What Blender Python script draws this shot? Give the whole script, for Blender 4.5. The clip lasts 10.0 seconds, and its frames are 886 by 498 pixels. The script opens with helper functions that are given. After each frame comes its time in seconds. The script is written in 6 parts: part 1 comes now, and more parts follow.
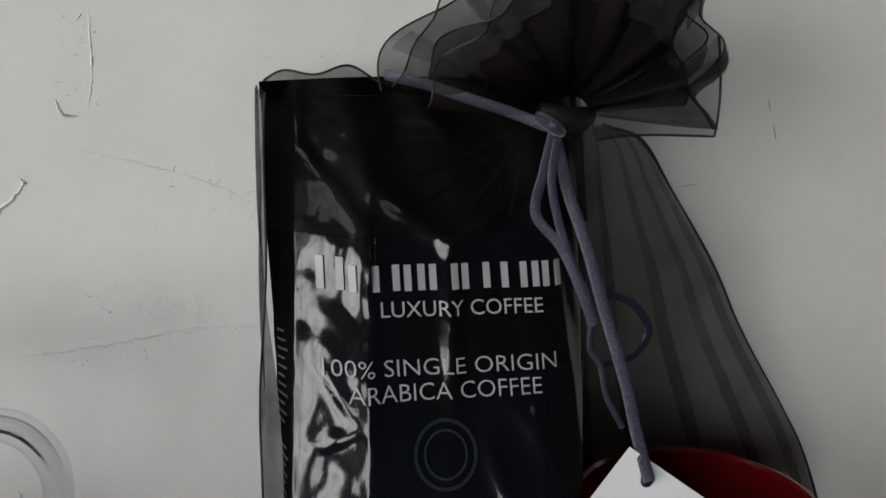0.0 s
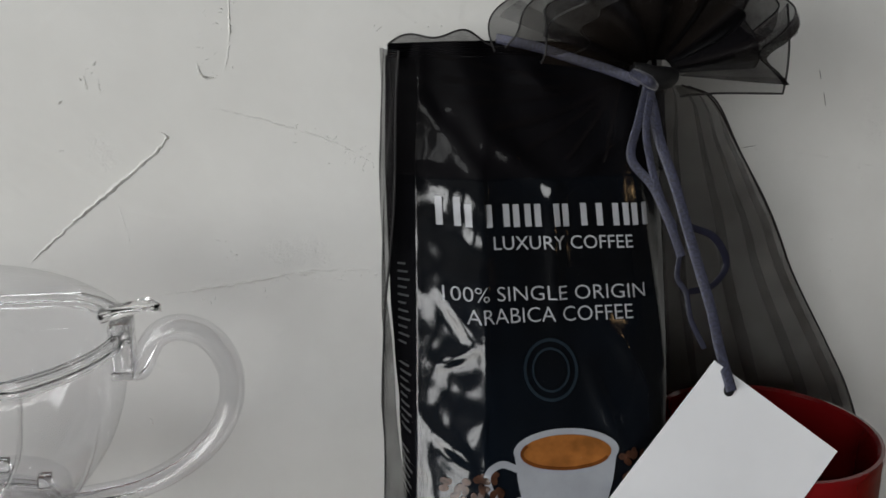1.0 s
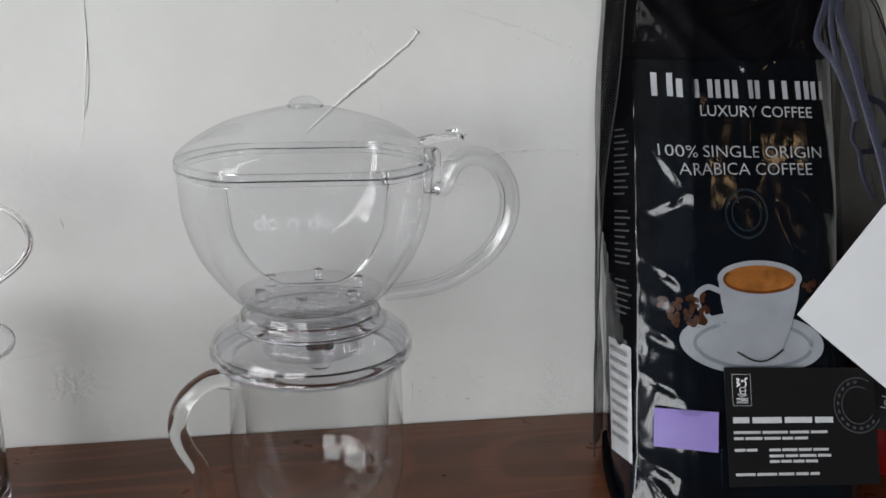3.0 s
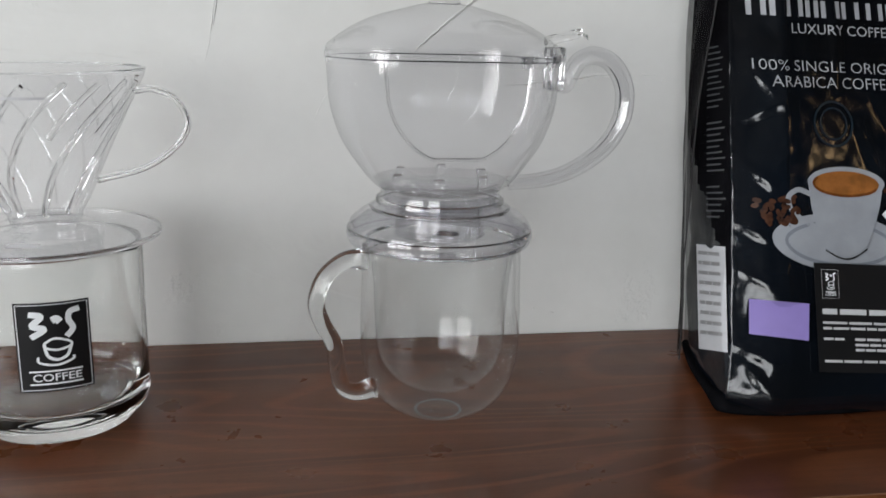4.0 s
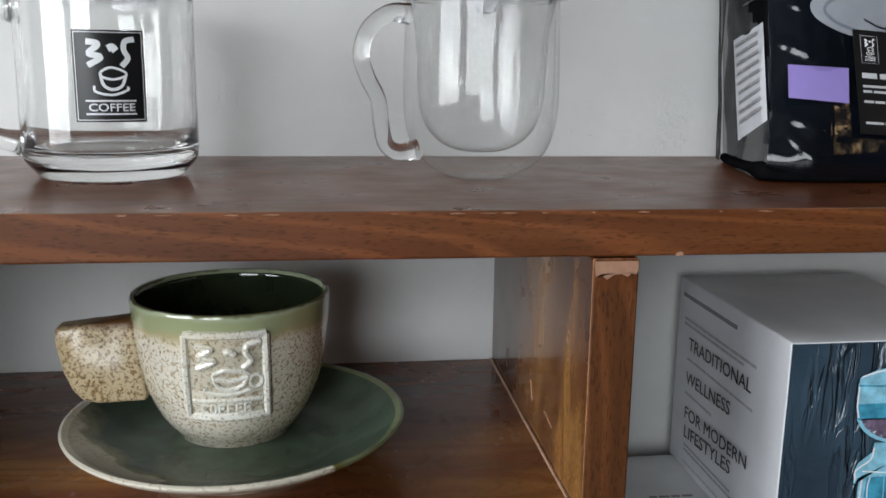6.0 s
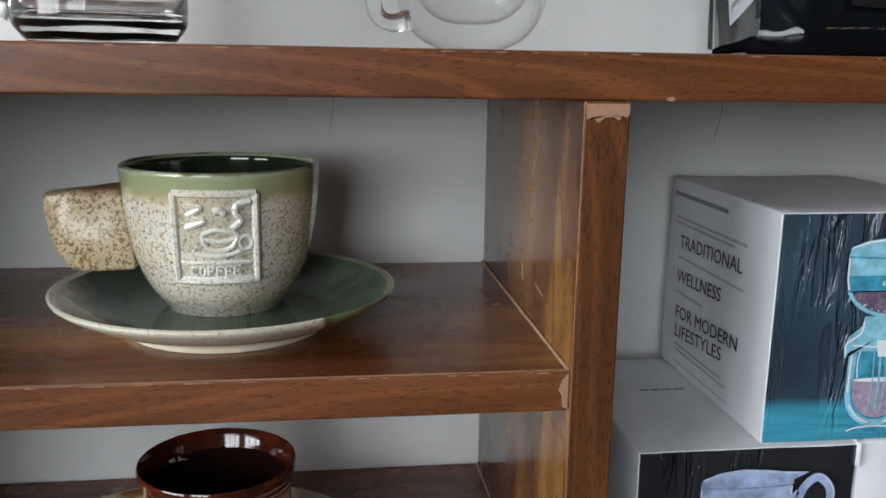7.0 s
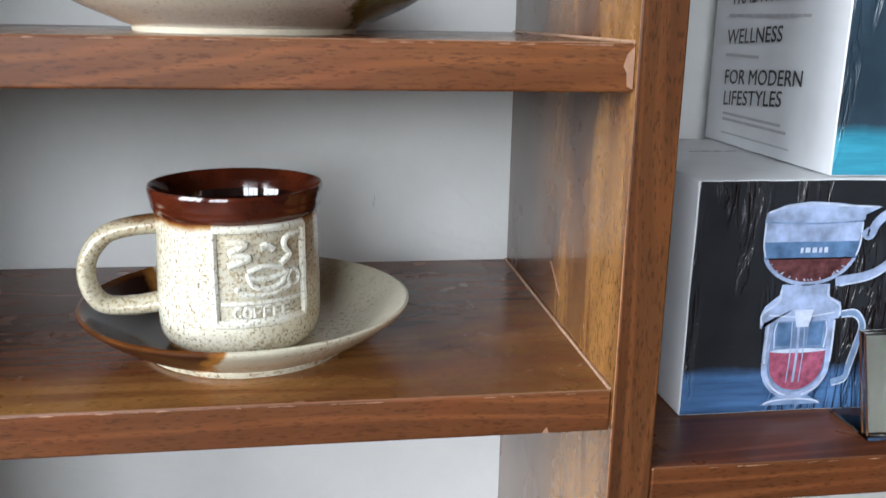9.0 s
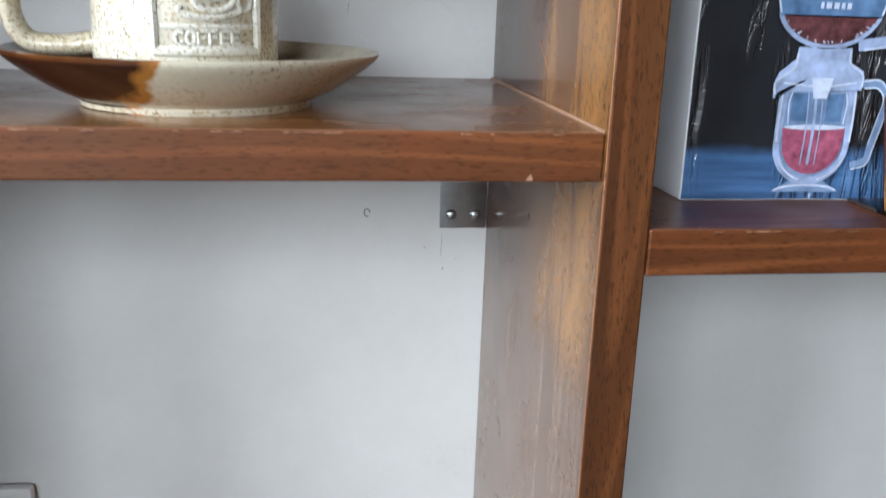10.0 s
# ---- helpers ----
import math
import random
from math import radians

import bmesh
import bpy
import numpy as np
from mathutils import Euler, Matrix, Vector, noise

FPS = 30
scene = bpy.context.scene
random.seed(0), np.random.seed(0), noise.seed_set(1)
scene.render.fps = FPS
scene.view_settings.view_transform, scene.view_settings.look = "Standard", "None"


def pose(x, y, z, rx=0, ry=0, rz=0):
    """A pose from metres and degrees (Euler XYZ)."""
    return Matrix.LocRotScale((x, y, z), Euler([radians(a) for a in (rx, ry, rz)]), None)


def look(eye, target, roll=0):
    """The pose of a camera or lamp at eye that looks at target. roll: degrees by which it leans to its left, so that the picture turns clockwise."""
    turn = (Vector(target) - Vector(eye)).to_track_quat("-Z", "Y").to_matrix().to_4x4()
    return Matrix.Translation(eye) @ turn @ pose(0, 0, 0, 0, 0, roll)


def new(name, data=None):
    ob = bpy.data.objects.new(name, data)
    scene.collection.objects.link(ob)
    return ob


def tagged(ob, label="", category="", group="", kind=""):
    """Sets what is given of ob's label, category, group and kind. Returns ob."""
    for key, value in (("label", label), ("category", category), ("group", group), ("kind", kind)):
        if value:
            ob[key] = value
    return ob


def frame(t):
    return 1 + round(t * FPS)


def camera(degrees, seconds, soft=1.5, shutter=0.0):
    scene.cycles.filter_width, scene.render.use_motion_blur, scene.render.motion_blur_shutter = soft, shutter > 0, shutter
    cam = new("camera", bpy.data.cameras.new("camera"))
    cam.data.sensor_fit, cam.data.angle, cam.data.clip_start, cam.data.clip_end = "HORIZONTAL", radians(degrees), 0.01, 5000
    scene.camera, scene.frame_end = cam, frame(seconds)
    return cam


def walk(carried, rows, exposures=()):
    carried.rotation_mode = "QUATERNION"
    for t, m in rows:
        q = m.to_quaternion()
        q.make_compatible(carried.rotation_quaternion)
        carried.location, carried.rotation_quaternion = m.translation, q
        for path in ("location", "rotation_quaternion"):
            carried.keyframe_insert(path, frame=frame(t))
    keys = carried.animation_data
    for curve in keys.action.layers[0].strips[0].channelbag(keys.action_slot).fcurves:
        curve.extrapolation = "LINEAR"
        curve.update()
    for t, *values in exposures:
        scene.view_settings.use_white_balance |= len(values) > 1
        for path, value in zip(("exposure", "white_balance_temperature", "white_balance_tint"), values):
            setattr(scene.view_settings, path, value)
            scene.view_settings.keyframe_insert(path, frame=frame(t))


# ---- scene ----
# ---- camera ----
cam = camera(52.8, 10.0, soft=1.5, shutter=0.2)
PATH = [
    (0, (0.10362, -0.33872, 0.27114), (0.48658, 1.55344, -0.25141), 0.31),
    (0.5, (0.08311, -0.35567, 0.26402), (0.47894, 1.53123, -0.26788), 0.32),
    (1, (0.057, -0.37602, 0.25739), (0.4405, 1.52138, -0.24543), 0.36),
    (1.5, (0.03057, -0.3967, 0.24974), (0.40719, 1.5069, -0.23446), 0.45),
    (2, (0.00584, -0.41618, 0.23853), (0.35673, 1.49061, -0.25242), 0.31),
    (2.5, (-0.01844, -0.4322, 0.22562), (0.30173, 1.47826, -0.27201), 0.24),
    (2.7, (-0.02449, -0.43926, 0.22258), (0.27449, 1.47279, -0.28207), 0.10),
    (3.8, (-0.08965, -0.47783, 0.18644), (0.23653, 1.43328, -0.30474), 1.54),
    (4, (-0.09883, -0.48253, 0.17572), (0.21753, 1.43013, -0.31586), 1.43),
    (4.5, (-0.10339, -0.48955, 0.151), (0.15533, 1.43985, -0.30781), 0.76),
    (5, (-0.10821, -0.49792, 0.11638), (0.1316, 1.44046, -0.3139), 0.64),
    (5.5, (-0.10874, -0.5106, 0.08404), (0.13653, 1.43238, -0.32173), 0.58),
    (6, (-0.10686, -0.51707, 0.05272), (0.144, 1.42502, -0.3539), 0.78),
    (6.2, (-0.108, -0.51805, 0.04362), (0.15726, 1.41638, -0.38951), 1.01),
    (7.3, (-0.10642, -0.52972, -0.02055), (0.1636, 1.40923, -0.42987), 0.98),
    (7.5, (-0.11096, -0.52999, -0.02895), (0.1689, 1.40688, -0.44152), 1.05),
    (8, (-0.11677, -0.52889, -0.04987), (0.17454, 1.40351, -0.47526), 1.26),
    (8.5, (-0.11849, -0.52429, -0.08169), (0.17419, 1.39964, -0.54303), 1.38),
    (9, (-0.124, -0.5105, -0.1168), (0.16189, 1.40373, -0.62077), 1.07),
    (9.5, (-0.11908, -0.50491, -0.16069), (0.15791, 1.41108, -0.66292), 1.28),
    (10, (-0.11079, -0.49316, -0.21375), (0.18654, 1.40715, -0.76183), 1.95),
]
walk(cam, [(t, look(eye, target, roll)) for t, eye, target, roll in PATH],
     exposures=[(0.0, -0.46, 6800, 10), (2.5, -0.31, 6600, 10), (4.5, -0.24, 6550, 10), (5.0, -0.30, 6550, 10), (5.5, -0.20, 6400, 10), (6.0, -0.10, 6350, 10), (7.5, 0.07, 6250, 10), (8.0, 0.42, 6050, 9), (8.5, 0.75, 6000, 9), (9.0, 0.70, 6150, 9), (9.5, 0.66, 6050, 9), (10.0, 0.66, 6100, 9)])

# ---- world and light ----
world = bpy.data.worlds.new("world")
scene.world = world
world.use_nodes = True
wn = world.node_tree
sky = wn.nodes.new("ShaderNodeTexSky")
sky.sky_type, sky.sun_disc, sky.sun_elevation, sky.sun_rotation = "NISHITA", False, radians(40), radians(250)
wn.links.new(sky.outputs[0], wn.nodes["Background"].inputs[0])
wn.nodes["Background"].inputs[1].default_value = 0.1


def area_lamp(name, at, target, sx, sy, watts, colour):
    d = bpy.data.lights.new(name, "AREA")
    d.shape, d.size, d.size_y, d.energy, d.color = "RECTANGLE", sx, sy, watts, colour
    ob = new(name, d)
    ob.matrix_world = look(at, target)
    return ob


# daylight in the two window openings, and a warm pendant bulb
area_lamp("window_light_west", (-2.06, -1.55, 0.55), (0, -1.55, 0.55), 1.7, 1.5, 95, (0.95, 0.98, 1.0))
area_lamp("window_light_south", (-1.15, -3.06, 0.55), (-1.15, 0, 0.55), 1.4, 1.3, 60, (0.95, 0.98, 1.0))
bulb = bpy.data.lights.new("bulb", "POINT")
bulb.energy, bulb.color, bulb.shadow_soft_size = 0.55, (1.0, 0.66, 0.34), 0.03
new("bulb_light", bulb).location = (1.05, -1.35, 0.95)


# ---- materials ----
class Nodes:
    def __init__(self, name):
        self.m = bpy.data.materials.new(name)
        self.m.use_nodes = True
        self.t = self.m.node_tree
        self.b = self.t.nodes["Principled BSDF"]
        self.c = self.t.nodes.new("ShaderNodeTexCoord").outputs["Object"]

    def put(self, socket, value):
        if isinstance(value, bpy.types.NodeSocket):
            self.t.links.new(value, socket)
        elif isinstance(value, (tuple, list)) and len(value) == 3 and socket.type == "RGBA":
            socket.default_value = (*value, 1)
        else:
            socket.default_value = value

    def set(self, **kw):
        names = dict(color="Base Color", rough="Roughness", metal="Metallic", normal="Normal", ior="IOR", trans="Transmission Weight",
                     coat="Coat Weight", coat_rough="Coat Roughness", spec="Specular IOR Level", alpha="Alpha", sheen="Sheen Weight",
                     emit="Emission Color", emit_strength="Emission Strength")
        for k, v in kw.items():
            self.put(self.b.inputs[names[k]], v)
        return self

    def scaled(self, sx, sy, sz):
        n = self.t.nodes.new("ShaderNodeMapping")
        n.inputs["Scale"].default_value = (sx, sy, sz)
        self.t.links.new(self.c, n.inputs[0])
        return n.outputs[0]

    def noise(self, scale, detail=4, rough=0.55, vec=None, distort=0.0):
        n = self.t.nodes.new("ShaderNodeTexNoise")
        n.inputs["Scale"].default_value, n.inputs["Detail"].default_value = scale, detail
        n.inputs["Roughness"].default_value, n.inputs["Distortion"].default_value = rough, distort
        self.t.links.new(vec or self.c, n.inputs[0])
        return n.outputs[0]

    def ramp(self, fac, *stops):
        n = self.t.nodes.new("ShaderNodeValToRGB")
        while len(n.color_ramp.elements) < len(stops):
            n.color_ramp.elements.new(0.5)
        for e, (p, col) in zip(n.color_ramp.elements, stops):
            e.position = p
            e.color = (*col, 1) if isinstance(col, tuple) else (col, col, col, 1)
        self.t.links.new(fac, n.inputs[0])
        return n.outputs[0]

    def mix(self, fac, a, b, mode="MIX"):
        n = self.t.nodes.new("ShaderNodeMix")
        n.data_type, n.blend_type = "RGBA", mode
        self.put(n.inputs[0], fac)
        self.put(n.inputs[6], a)
        self.put(n.inputs[7], b)
        return n.outputs[2]

    def math(self, op, a, b=0.0):
        n = self.t.nodes.new("ShaderNodeMath")
        n.operation = op
        self.put(n.inputs[0], a)
        self.put(n.inputs[1], b)
        return n.outputs[0]

    def axis(self, which):
        n = self.t.nodes.new("ShaderNodeSeparateXYZ")
        self.t.links.new(self.c, n.inputs[0])
        return n.outputs[which]

    def bump(self, height, strength, distance, under=None):
        n = self.t.nodes.new("ShaderNodeBump")
        n.inputs["Strength"].default_value, n.inputs["Distance"].default_value = strength, distance
        self.t.links.new(height, n.inputs["Height"])
        if under:
            self.t.links.new(under, n.inputs["Normal"])
        return n.outputs[0]


def plain(name, col, rough=0.5, vary=0.08, scale=60, metal=0.0, bump=0.0, **kw):
    n = Nodes(name)
    lo, hi = tuple(v * (1 - vary) for v in col), tuple(min(1, v * (1 + vary)) for v in col)
    f = n.noise(scale)
    n.set(color=n.ramp(f, (0.3, lo), (0.7, hi)), rough=rough, metal=metal, **kw)
    if bump:
        n.set(normal=n.bump(n.noise(scale * 6, 3), 0.4, bump))
    return n.m


def plaster():
    n = Nodes("plaster")
    big, fine = n.noise(7, 5, 0.6), n.noise(90, 4, 0.6)
    base = n.ramp(big, (0.3, (0.63, 0.625, 0.605)), (0.7, (0.73, 0.73, 0.715)))
    base = n.mix(n.ramp(fine, (0.42, 0.0), (0.75, 0.08)), base, (0.55, 0.54, 0.52))
    # overlapping trowel passes with soft steps between them
    steps = n.noise(9, 3, 0.55, n.scaled(1.0, 1.0, 1.6), 1.1)
    b1 = n.bump(n.ramp(steps, (0.46, 0.0), (0.50, 1.0)), 0.20, 0.0006)
    b2 = n.bump(big, 0.5, 0.004, b1)
    b3 = n.bump(n.noise(300, 3, 0.6), 0.10, 0.0003, b2)
    # small rough islands
    rough_zone = n.ramp(n.noise(17, 3, 0.5, distort=0.3), (0.62, 0.0), (0.70, 1.0))
    b4 = n.bump(n.mix(rough_zone, (0.5, 0.5, 0.5), n.noise(260, 5, 0.7)), 0.9, 0.0013, b3)
    n.set(color=base, rough=0.72, normal=b4, spec=0.35)
    return n.m


def wood(name, along, dark, mid, light, gold=0.0, rough=0.3, grain=1.0, reflection_below=None, varnish=0.10):
    n = Nodes(name)
    s = [44.0, 44.0, 44.0]
    s["xyz".index(along)] = 2.6
    v = n.scaled(*s)
    figure = n.noise(1.0, 4, 0.5, v, 0.4)
    s2 = [1300.0, 1300.0, 1300.0]
    s2["xyz".index(along)] = 240.0
    pores = n.noise(1.0, 2, 0.5, n.scaled(*s2))
    s4 = [11.0, 11.0, 11.0]
    s4["xyz".index(along)] = 1.3
    field = n.noise(1.0, 2, 0.45, n.scaled(*s4), 0.3)
    rings = n.math("SINE", n.math("MULTIPLY", field, 150.0))
    s5 = [700.0, 700.0, 700.0]
    s5["xyz".index(along)] = 6.0
    fibre = n.noise(1.0, 3, 0.6, n.scaled(*s5))
    blot = n.noise(9, 3, 0.5)
    cloud = n.noise(26, 3, 0.5)
    col = n.ramp(figure, (0.25, dark), (0.5, mid), (0.75, light))
    col = n.mix(n.ramp(rings, (0.30, 0.0), (0.98, 0.55)), col, tuple(v * 1.95 for v in mid))
    col = n.mix(n.ramp(fibre, (0.40, 0.0), (0.66, 0.32)), col, tuple(v * 0.62 for v in mid))
    col = n.mix(n.ramp(blot, (0.35, 0.0), (0.75, 0.34)), col, tuple(v * 0.55 for v in mid))
    col = n.mix(n.ramp(cloud, (0.50, 0.0), (0.70, 0.30)), col, (mid[0] * 1.25, mid[1] * 0.95, mid[2] * 0.9))
    if gold:
        s3 = [8.0, 8.0, 8.0]
        s3["xyz".index(along)] = 4.0
        g = n.ramp(n.noise(1.0, 4, 0.55, n.scaled(*s3), 0.8), (0.41, 0.0), (0.62, gold))
        front = n.ramp(n.math("MULTIPLY", n.axis(1), -5.0), (0.30, 0.0), (0.62, 1.0))
        g = n.math("MULTIPLY", g, front)
        if reflection_below:
            # the bright wall's reflection low on the panel, painted as greyed streaks; bare masks it
            bare = n.ramp(n.math("DIVIDE", n.math("SUBTRACT", reflection_below, n.math("ADD", n.axis(2), n.math("MULTIPLY", n.noise(20), 0.03))), 0.03), (0.0, 0.0), (1.0, 1.0))
            g = n.math("MULTIPLY", g, n.math("SUBTRACT", 1.0, bare))
            streak = n.noise(1.0, 4, 0.6, n.scaled(120, 120, 2.0), 0.3)
            col = n.mix(n.math("MULTIPLY", bare, 0.60), col, n.ramp(streak, (0.35, (0.16, 0.085, 0.05)), (0.65, (0.33, 0.21, 0.14))))
        col = n.mix(g, col, n.mix(n.ramp(rings, (0.3, 0.0), (0.9, 1.0)), (0.38, 0.18, 0.05), (0.25, 0.105, 0.03)))
    col = n.mix(n.ramp(pores, (0.56, 0.0), (0.66, 0.62 * grain)), col, tuple(v * 0.30 for v in dark))
    b = n.bump(pores, 0.12 * grain, 0.0002)
    n.set(color=col, rough=n.ramp(n.noise(30), (0.3, rough - 0.05), (0.7, rough + 0.1)), normal=b, spec=0.28, coat=varnish, coat_rough=0.16 if varnish < 0.2 else 0.07)
    return n.m


def stoneware(name, body, speck, bands, rough=0.24, coat=0.4, dense=0.5):
    """Speckled glaze; bands: (z from, z to, colour) of a coloured glaze, soft at its lower edge."""
    n = Nodes(name)
    dots = n.noise(820, 2, 0.5)
    dots2 = n.noise(560, 3, 0.6)
    cloud = n.noise(45, 4)
    zone = n.ramp(n.noise(30, 3), (0.34, 0.60), (0.60, 1.0))
    col = n.ramp(cloud, (0.3, tuple(v * 0.88 for v in body)), (0.7, body))
    col = n.mix(n.ramp(n.noise(24, 3), (0.46, 0.0), (0.72, 0.55)), col, (body[0] * 0.84, body[1] * 0.72, body[2] * 0.52))
    freckle = n.math("MULTIPLY", n.ramp(dots2, (0.53 - 0.10 * (dense - 0.5), 0.0), (0.60, dense + 0.3)), zone)
    col = n.mix(freckle, col, n.mix(n.noise(25), (body[0] * 0.56, body[1] * 0.44, body[2] * 0.28), speck))
    col = n.mix(n.math("MULTIPLY", n.ramp(dots, (0.60, 0.0), (0.65, 0.95)), zone), col, tuple(v * 0.55 for v in speck))
    z = n.math("ADD", n.axis(2), n.math("MULTIPLY", n.math("SUBTRACT", n.noise(60, 3), 0.5), 0.006))
    for z0, width, band in bands:
        f = n.math("DIVIDE", n.math("SUBTRACT", z, z0), width)
        col = n.mix(n.ramp(f, (0.0, 0.0), (1.0, 1.0)), col, band)
    n.set(color=col, rough=rough, normal=n.bump(dots2, 0.12, 0.0004), coat=coat, coat_rough=0.08)
    return n.m


def glass(name, tint=(1, 1, 1), rough=0.0, ior=1.46):
    n = Nodes(name)
    n.set(color=tint, rough=rough, trans=1.0, ior=ior)
    return n.m


def thin_glass(name, tint):
    """A thin clear wall, built as one surface: it mirrors at glancing angles and lets the rest through."""
    n = Nodes(name)
    tr, gl, mx, fr = (n.t.nodes.new(k) for k in ("ShaderNodeBsdfTransparent", "ShaderNodeBsdfGlossy", "ShaderNodeMixShader", "ShaderNodeLayerWeight"))
    tr.inputs[0].default_value = (*tint, 1)
    gl.inputs["Roughness"].default_value = 0.02
    fr.inputs["Blend"].default_value = 0.5
    edge = n.math("ADD", n.math("MULTIPLY", n.math("POWER", fr.outputs["Facing"], 4.2), 0.92), 0.045)
    n.t.links.new(edge, mx.inputs[0])
    n.t.links.new(tr.outputs[0], mx.inputs[1])
    n.t.links.new(gl.outputs[0], mx.inputs[2])
    n.t.links.new(mx.outputs[0], n.t.nodes["Material Output"].inputs[0])
    return n.m


def sheer(name, col, cover, rough=0.5):
    n = Nodes(name)
    weave = n.noise(3800, 1)
    cloud = n.noise(40, 3)
    a = n.math("MULTIPLY", n.ramp(weave, (0.35, cover * 0.85), (0.65, min(1.0, cover * 1.15))), n.ramp(cloud, (0.3, 0.8), (0.7, 1.1)))
    n.set(color=col, rough=rough, alpha=a, spec=0.05)
    return n.m


PLASTER = plaster()
WOOD_TOP = wood("walnut_stained_board", "x", (0.065, 0.019, 0.007), (0.125, 0.040, 0.015), (0.190, 0.068, 0.026), rough=0.30, grain=0.35)
# gold towards the front paints in the warm reflection on the shelf tops
WOOD_SHELF = wood("walnut_stained_shelf", "x", (0.065, 0.019, 0.007), (0.125, 0.040, 0.015), (0.190, 0.068, 0.026), gold=0.80, rough=0.22, grain=0.7)
WOOD_EDGE = wood("walnut_stained_edge", "x", (0.070, 0.021, 0.007), (0.128, 0.043, 0.014), (0.20, 0.076, 0.026), rough=0.42, grain=0.75)
WOOD_POST = wood("walnut_stained_post", "z", (0.050, 0.016, 0.006), (0.096, 0.034, 0.011), (0.150, 0.058, 0.018), rough=0.42, grain=0.9)
WOOD_SIDE = wood("walnut_stained_panel", "z", (0.038, 0.013, 0.006), (0.074, 0.026, 0.010), (0.122, 0.047, 0.018), gold=1.0, rough=0.22, reflection_below=-0.325, varnish=0.38)
WORN = wood("worn_bare_wood", "x", (0.07, 0.025, 0.01), (0.18, 0.08, 0.04), (0.50, 0.31, 0.20), rough=0.6, grain=0.2)
BARE = plain("bare_chipped_wood", (0.34, 0.185, 0.115), 0.8, 0.15, 300)
GLUE = plain("dried_glue_line", (0.42, 0.26, 0.17), 0.6, 0.3, 400)
GLASS = glass("clear_glass", (0.985, 0.995, 0.99), 0.0, 1.48)
PLASTIC = glass("clear_plastic", (0.985, 0.985, 0.99), 0.015, 1.45)
ACRYLIC = glass("clear_acrylic", (0.98, 0.985, 0.98), 0.01, 1.45)
THIN = thin_glass("thin_clear_glass", (0.982, 0.985, 0.985))
THIN_PLASTIC = thin_glass("thin_clear_plastic", (0.972, 0.972, 0.980))
THICK_PLASTIC = thin_glass("moulded_clear_plastic", (0.935, 0.935, 0.950))
WHITE_PRINT = plain("white_print", (0.80, 0.82, 0.84), 0.35)
FAINT_PRINT = plain("faint_white_print", (0.16, 0.165, 0.175), 0.4)
BLACK_PRINT = plain("black_print", (0.012, 0.012, 0.013), 0.3)
GREY_PRINT = plain("grey_print", (0.28, 0.28, 0.29), 0.5)
PALE_PRINT = plain("pale_grey_print", (0.50, 0.50, 0.52), 0.5)
FROST = plain("frosted_print", (0.86, 0.86, 0.88), 0.5, alpha=0.75)


# ---- builders ----
def mesh_of(bm, name, *mats, smooth=True):
    bmesh.ops.recalc_face_normals(bm, faces=bm.faces)
    me = bpy.data.meshes.new(name)
    bm.to_mesh(me)
    bm.free()
    for m in mats:
        me.materials.append(m)
    if smooth:
        for p in me.polygons:
            p.use_smooth = True
    return me


def thing(name, at, label, category, group="", kind=""):
    ob = new(name)
    ob.location = at
    ob.empty_display_size = 0.02
    ob.matrix_world = Matrix.Translation(at)
    return tagged(ob, label, category, group, kind)


def part(name, bm, mats, parent, label="", smooth=True, sharp=35):
    """One mesh under a thing or part. The mesh is given in world coordinates."""
    if not isinstance(mats, (tuple, list)):
        mats = (mats,)
    me = mesh_of(bm, name, *mats, smooth=smooth)
    if smooth:
        me.set_sharp_from_angle(angle=radians(sharp))
    ob = new(name, me)
    root = parent
    while root.parent:
        root = root.parent
    ob.parent = parent
    # every part keeps world coordinates: the root alone has a place
    if parent == root and root.type == "EMPTY":
        ob.matrix_parent_inverse = Matrix.Translation(-root.location)
    return tagged(ob, label)


def alone(name, bm, mats, label, category, kind="", smooth=True):
    if not isinstance(mats, (tuple, list)):
        mats = (mats,)
    me = mesh_of(bm, name, *mats, smooth=smooth)
    if smooth:
        me.set_sharp_from_angle(angle=radians(35))
    return tagged(new(name, me), label, category, "", kind)


def box_bm(x0, x1, y0, y1, z0, z1, bevel=0.0, segments=2):
    bm = bmesh.new()
    bmesh.ops.create_cube(bm, size=1)
    for v in bm.verts:
        v.co = Vector(((x0 + x1) / 2 + v.co.x * (x1 - x0), (y0 + y1) / 2 + v.co.y * (y1 - y0), (z0 + z1) / 2 + v.co.z * (z1 - z0)))
    if bevel:
        bmesh.ops.bevel(bm, geom=list(bm.edges), offset=bevel, segments=segments, affect="EDGES", profile=0.5)
    return bm


def add_bm(bm, other):
    me = bpy.data.meshes.new("tmp")
    other.to_mesh(me)
    other.free()
    bm.from_mesh(me)
    bpy.data.meshes.remove(me)
    return bm


def smooth_profile(points, steps=5):
    """Catmull-Rom through (r, z) points."""
    out = []
    p = [points[0], *points, points[-1]]
    for i in range(1, len(p) - 2):
        a, b, c, d = (np.array(q, float) for q in p[i - 1:i + 3])
        for k in range(steps):
            t = k / steps
            out.append(tuple(0.5 * (2 * b + (c - a) * t + (2 * a - 5 * b + 4 * c - d) * t * t + (3 * b - a - 3 * c + d) * t ** 3)))
    out.append(points[-1])
    return [(max(0.0, r), z) for r, z in out]


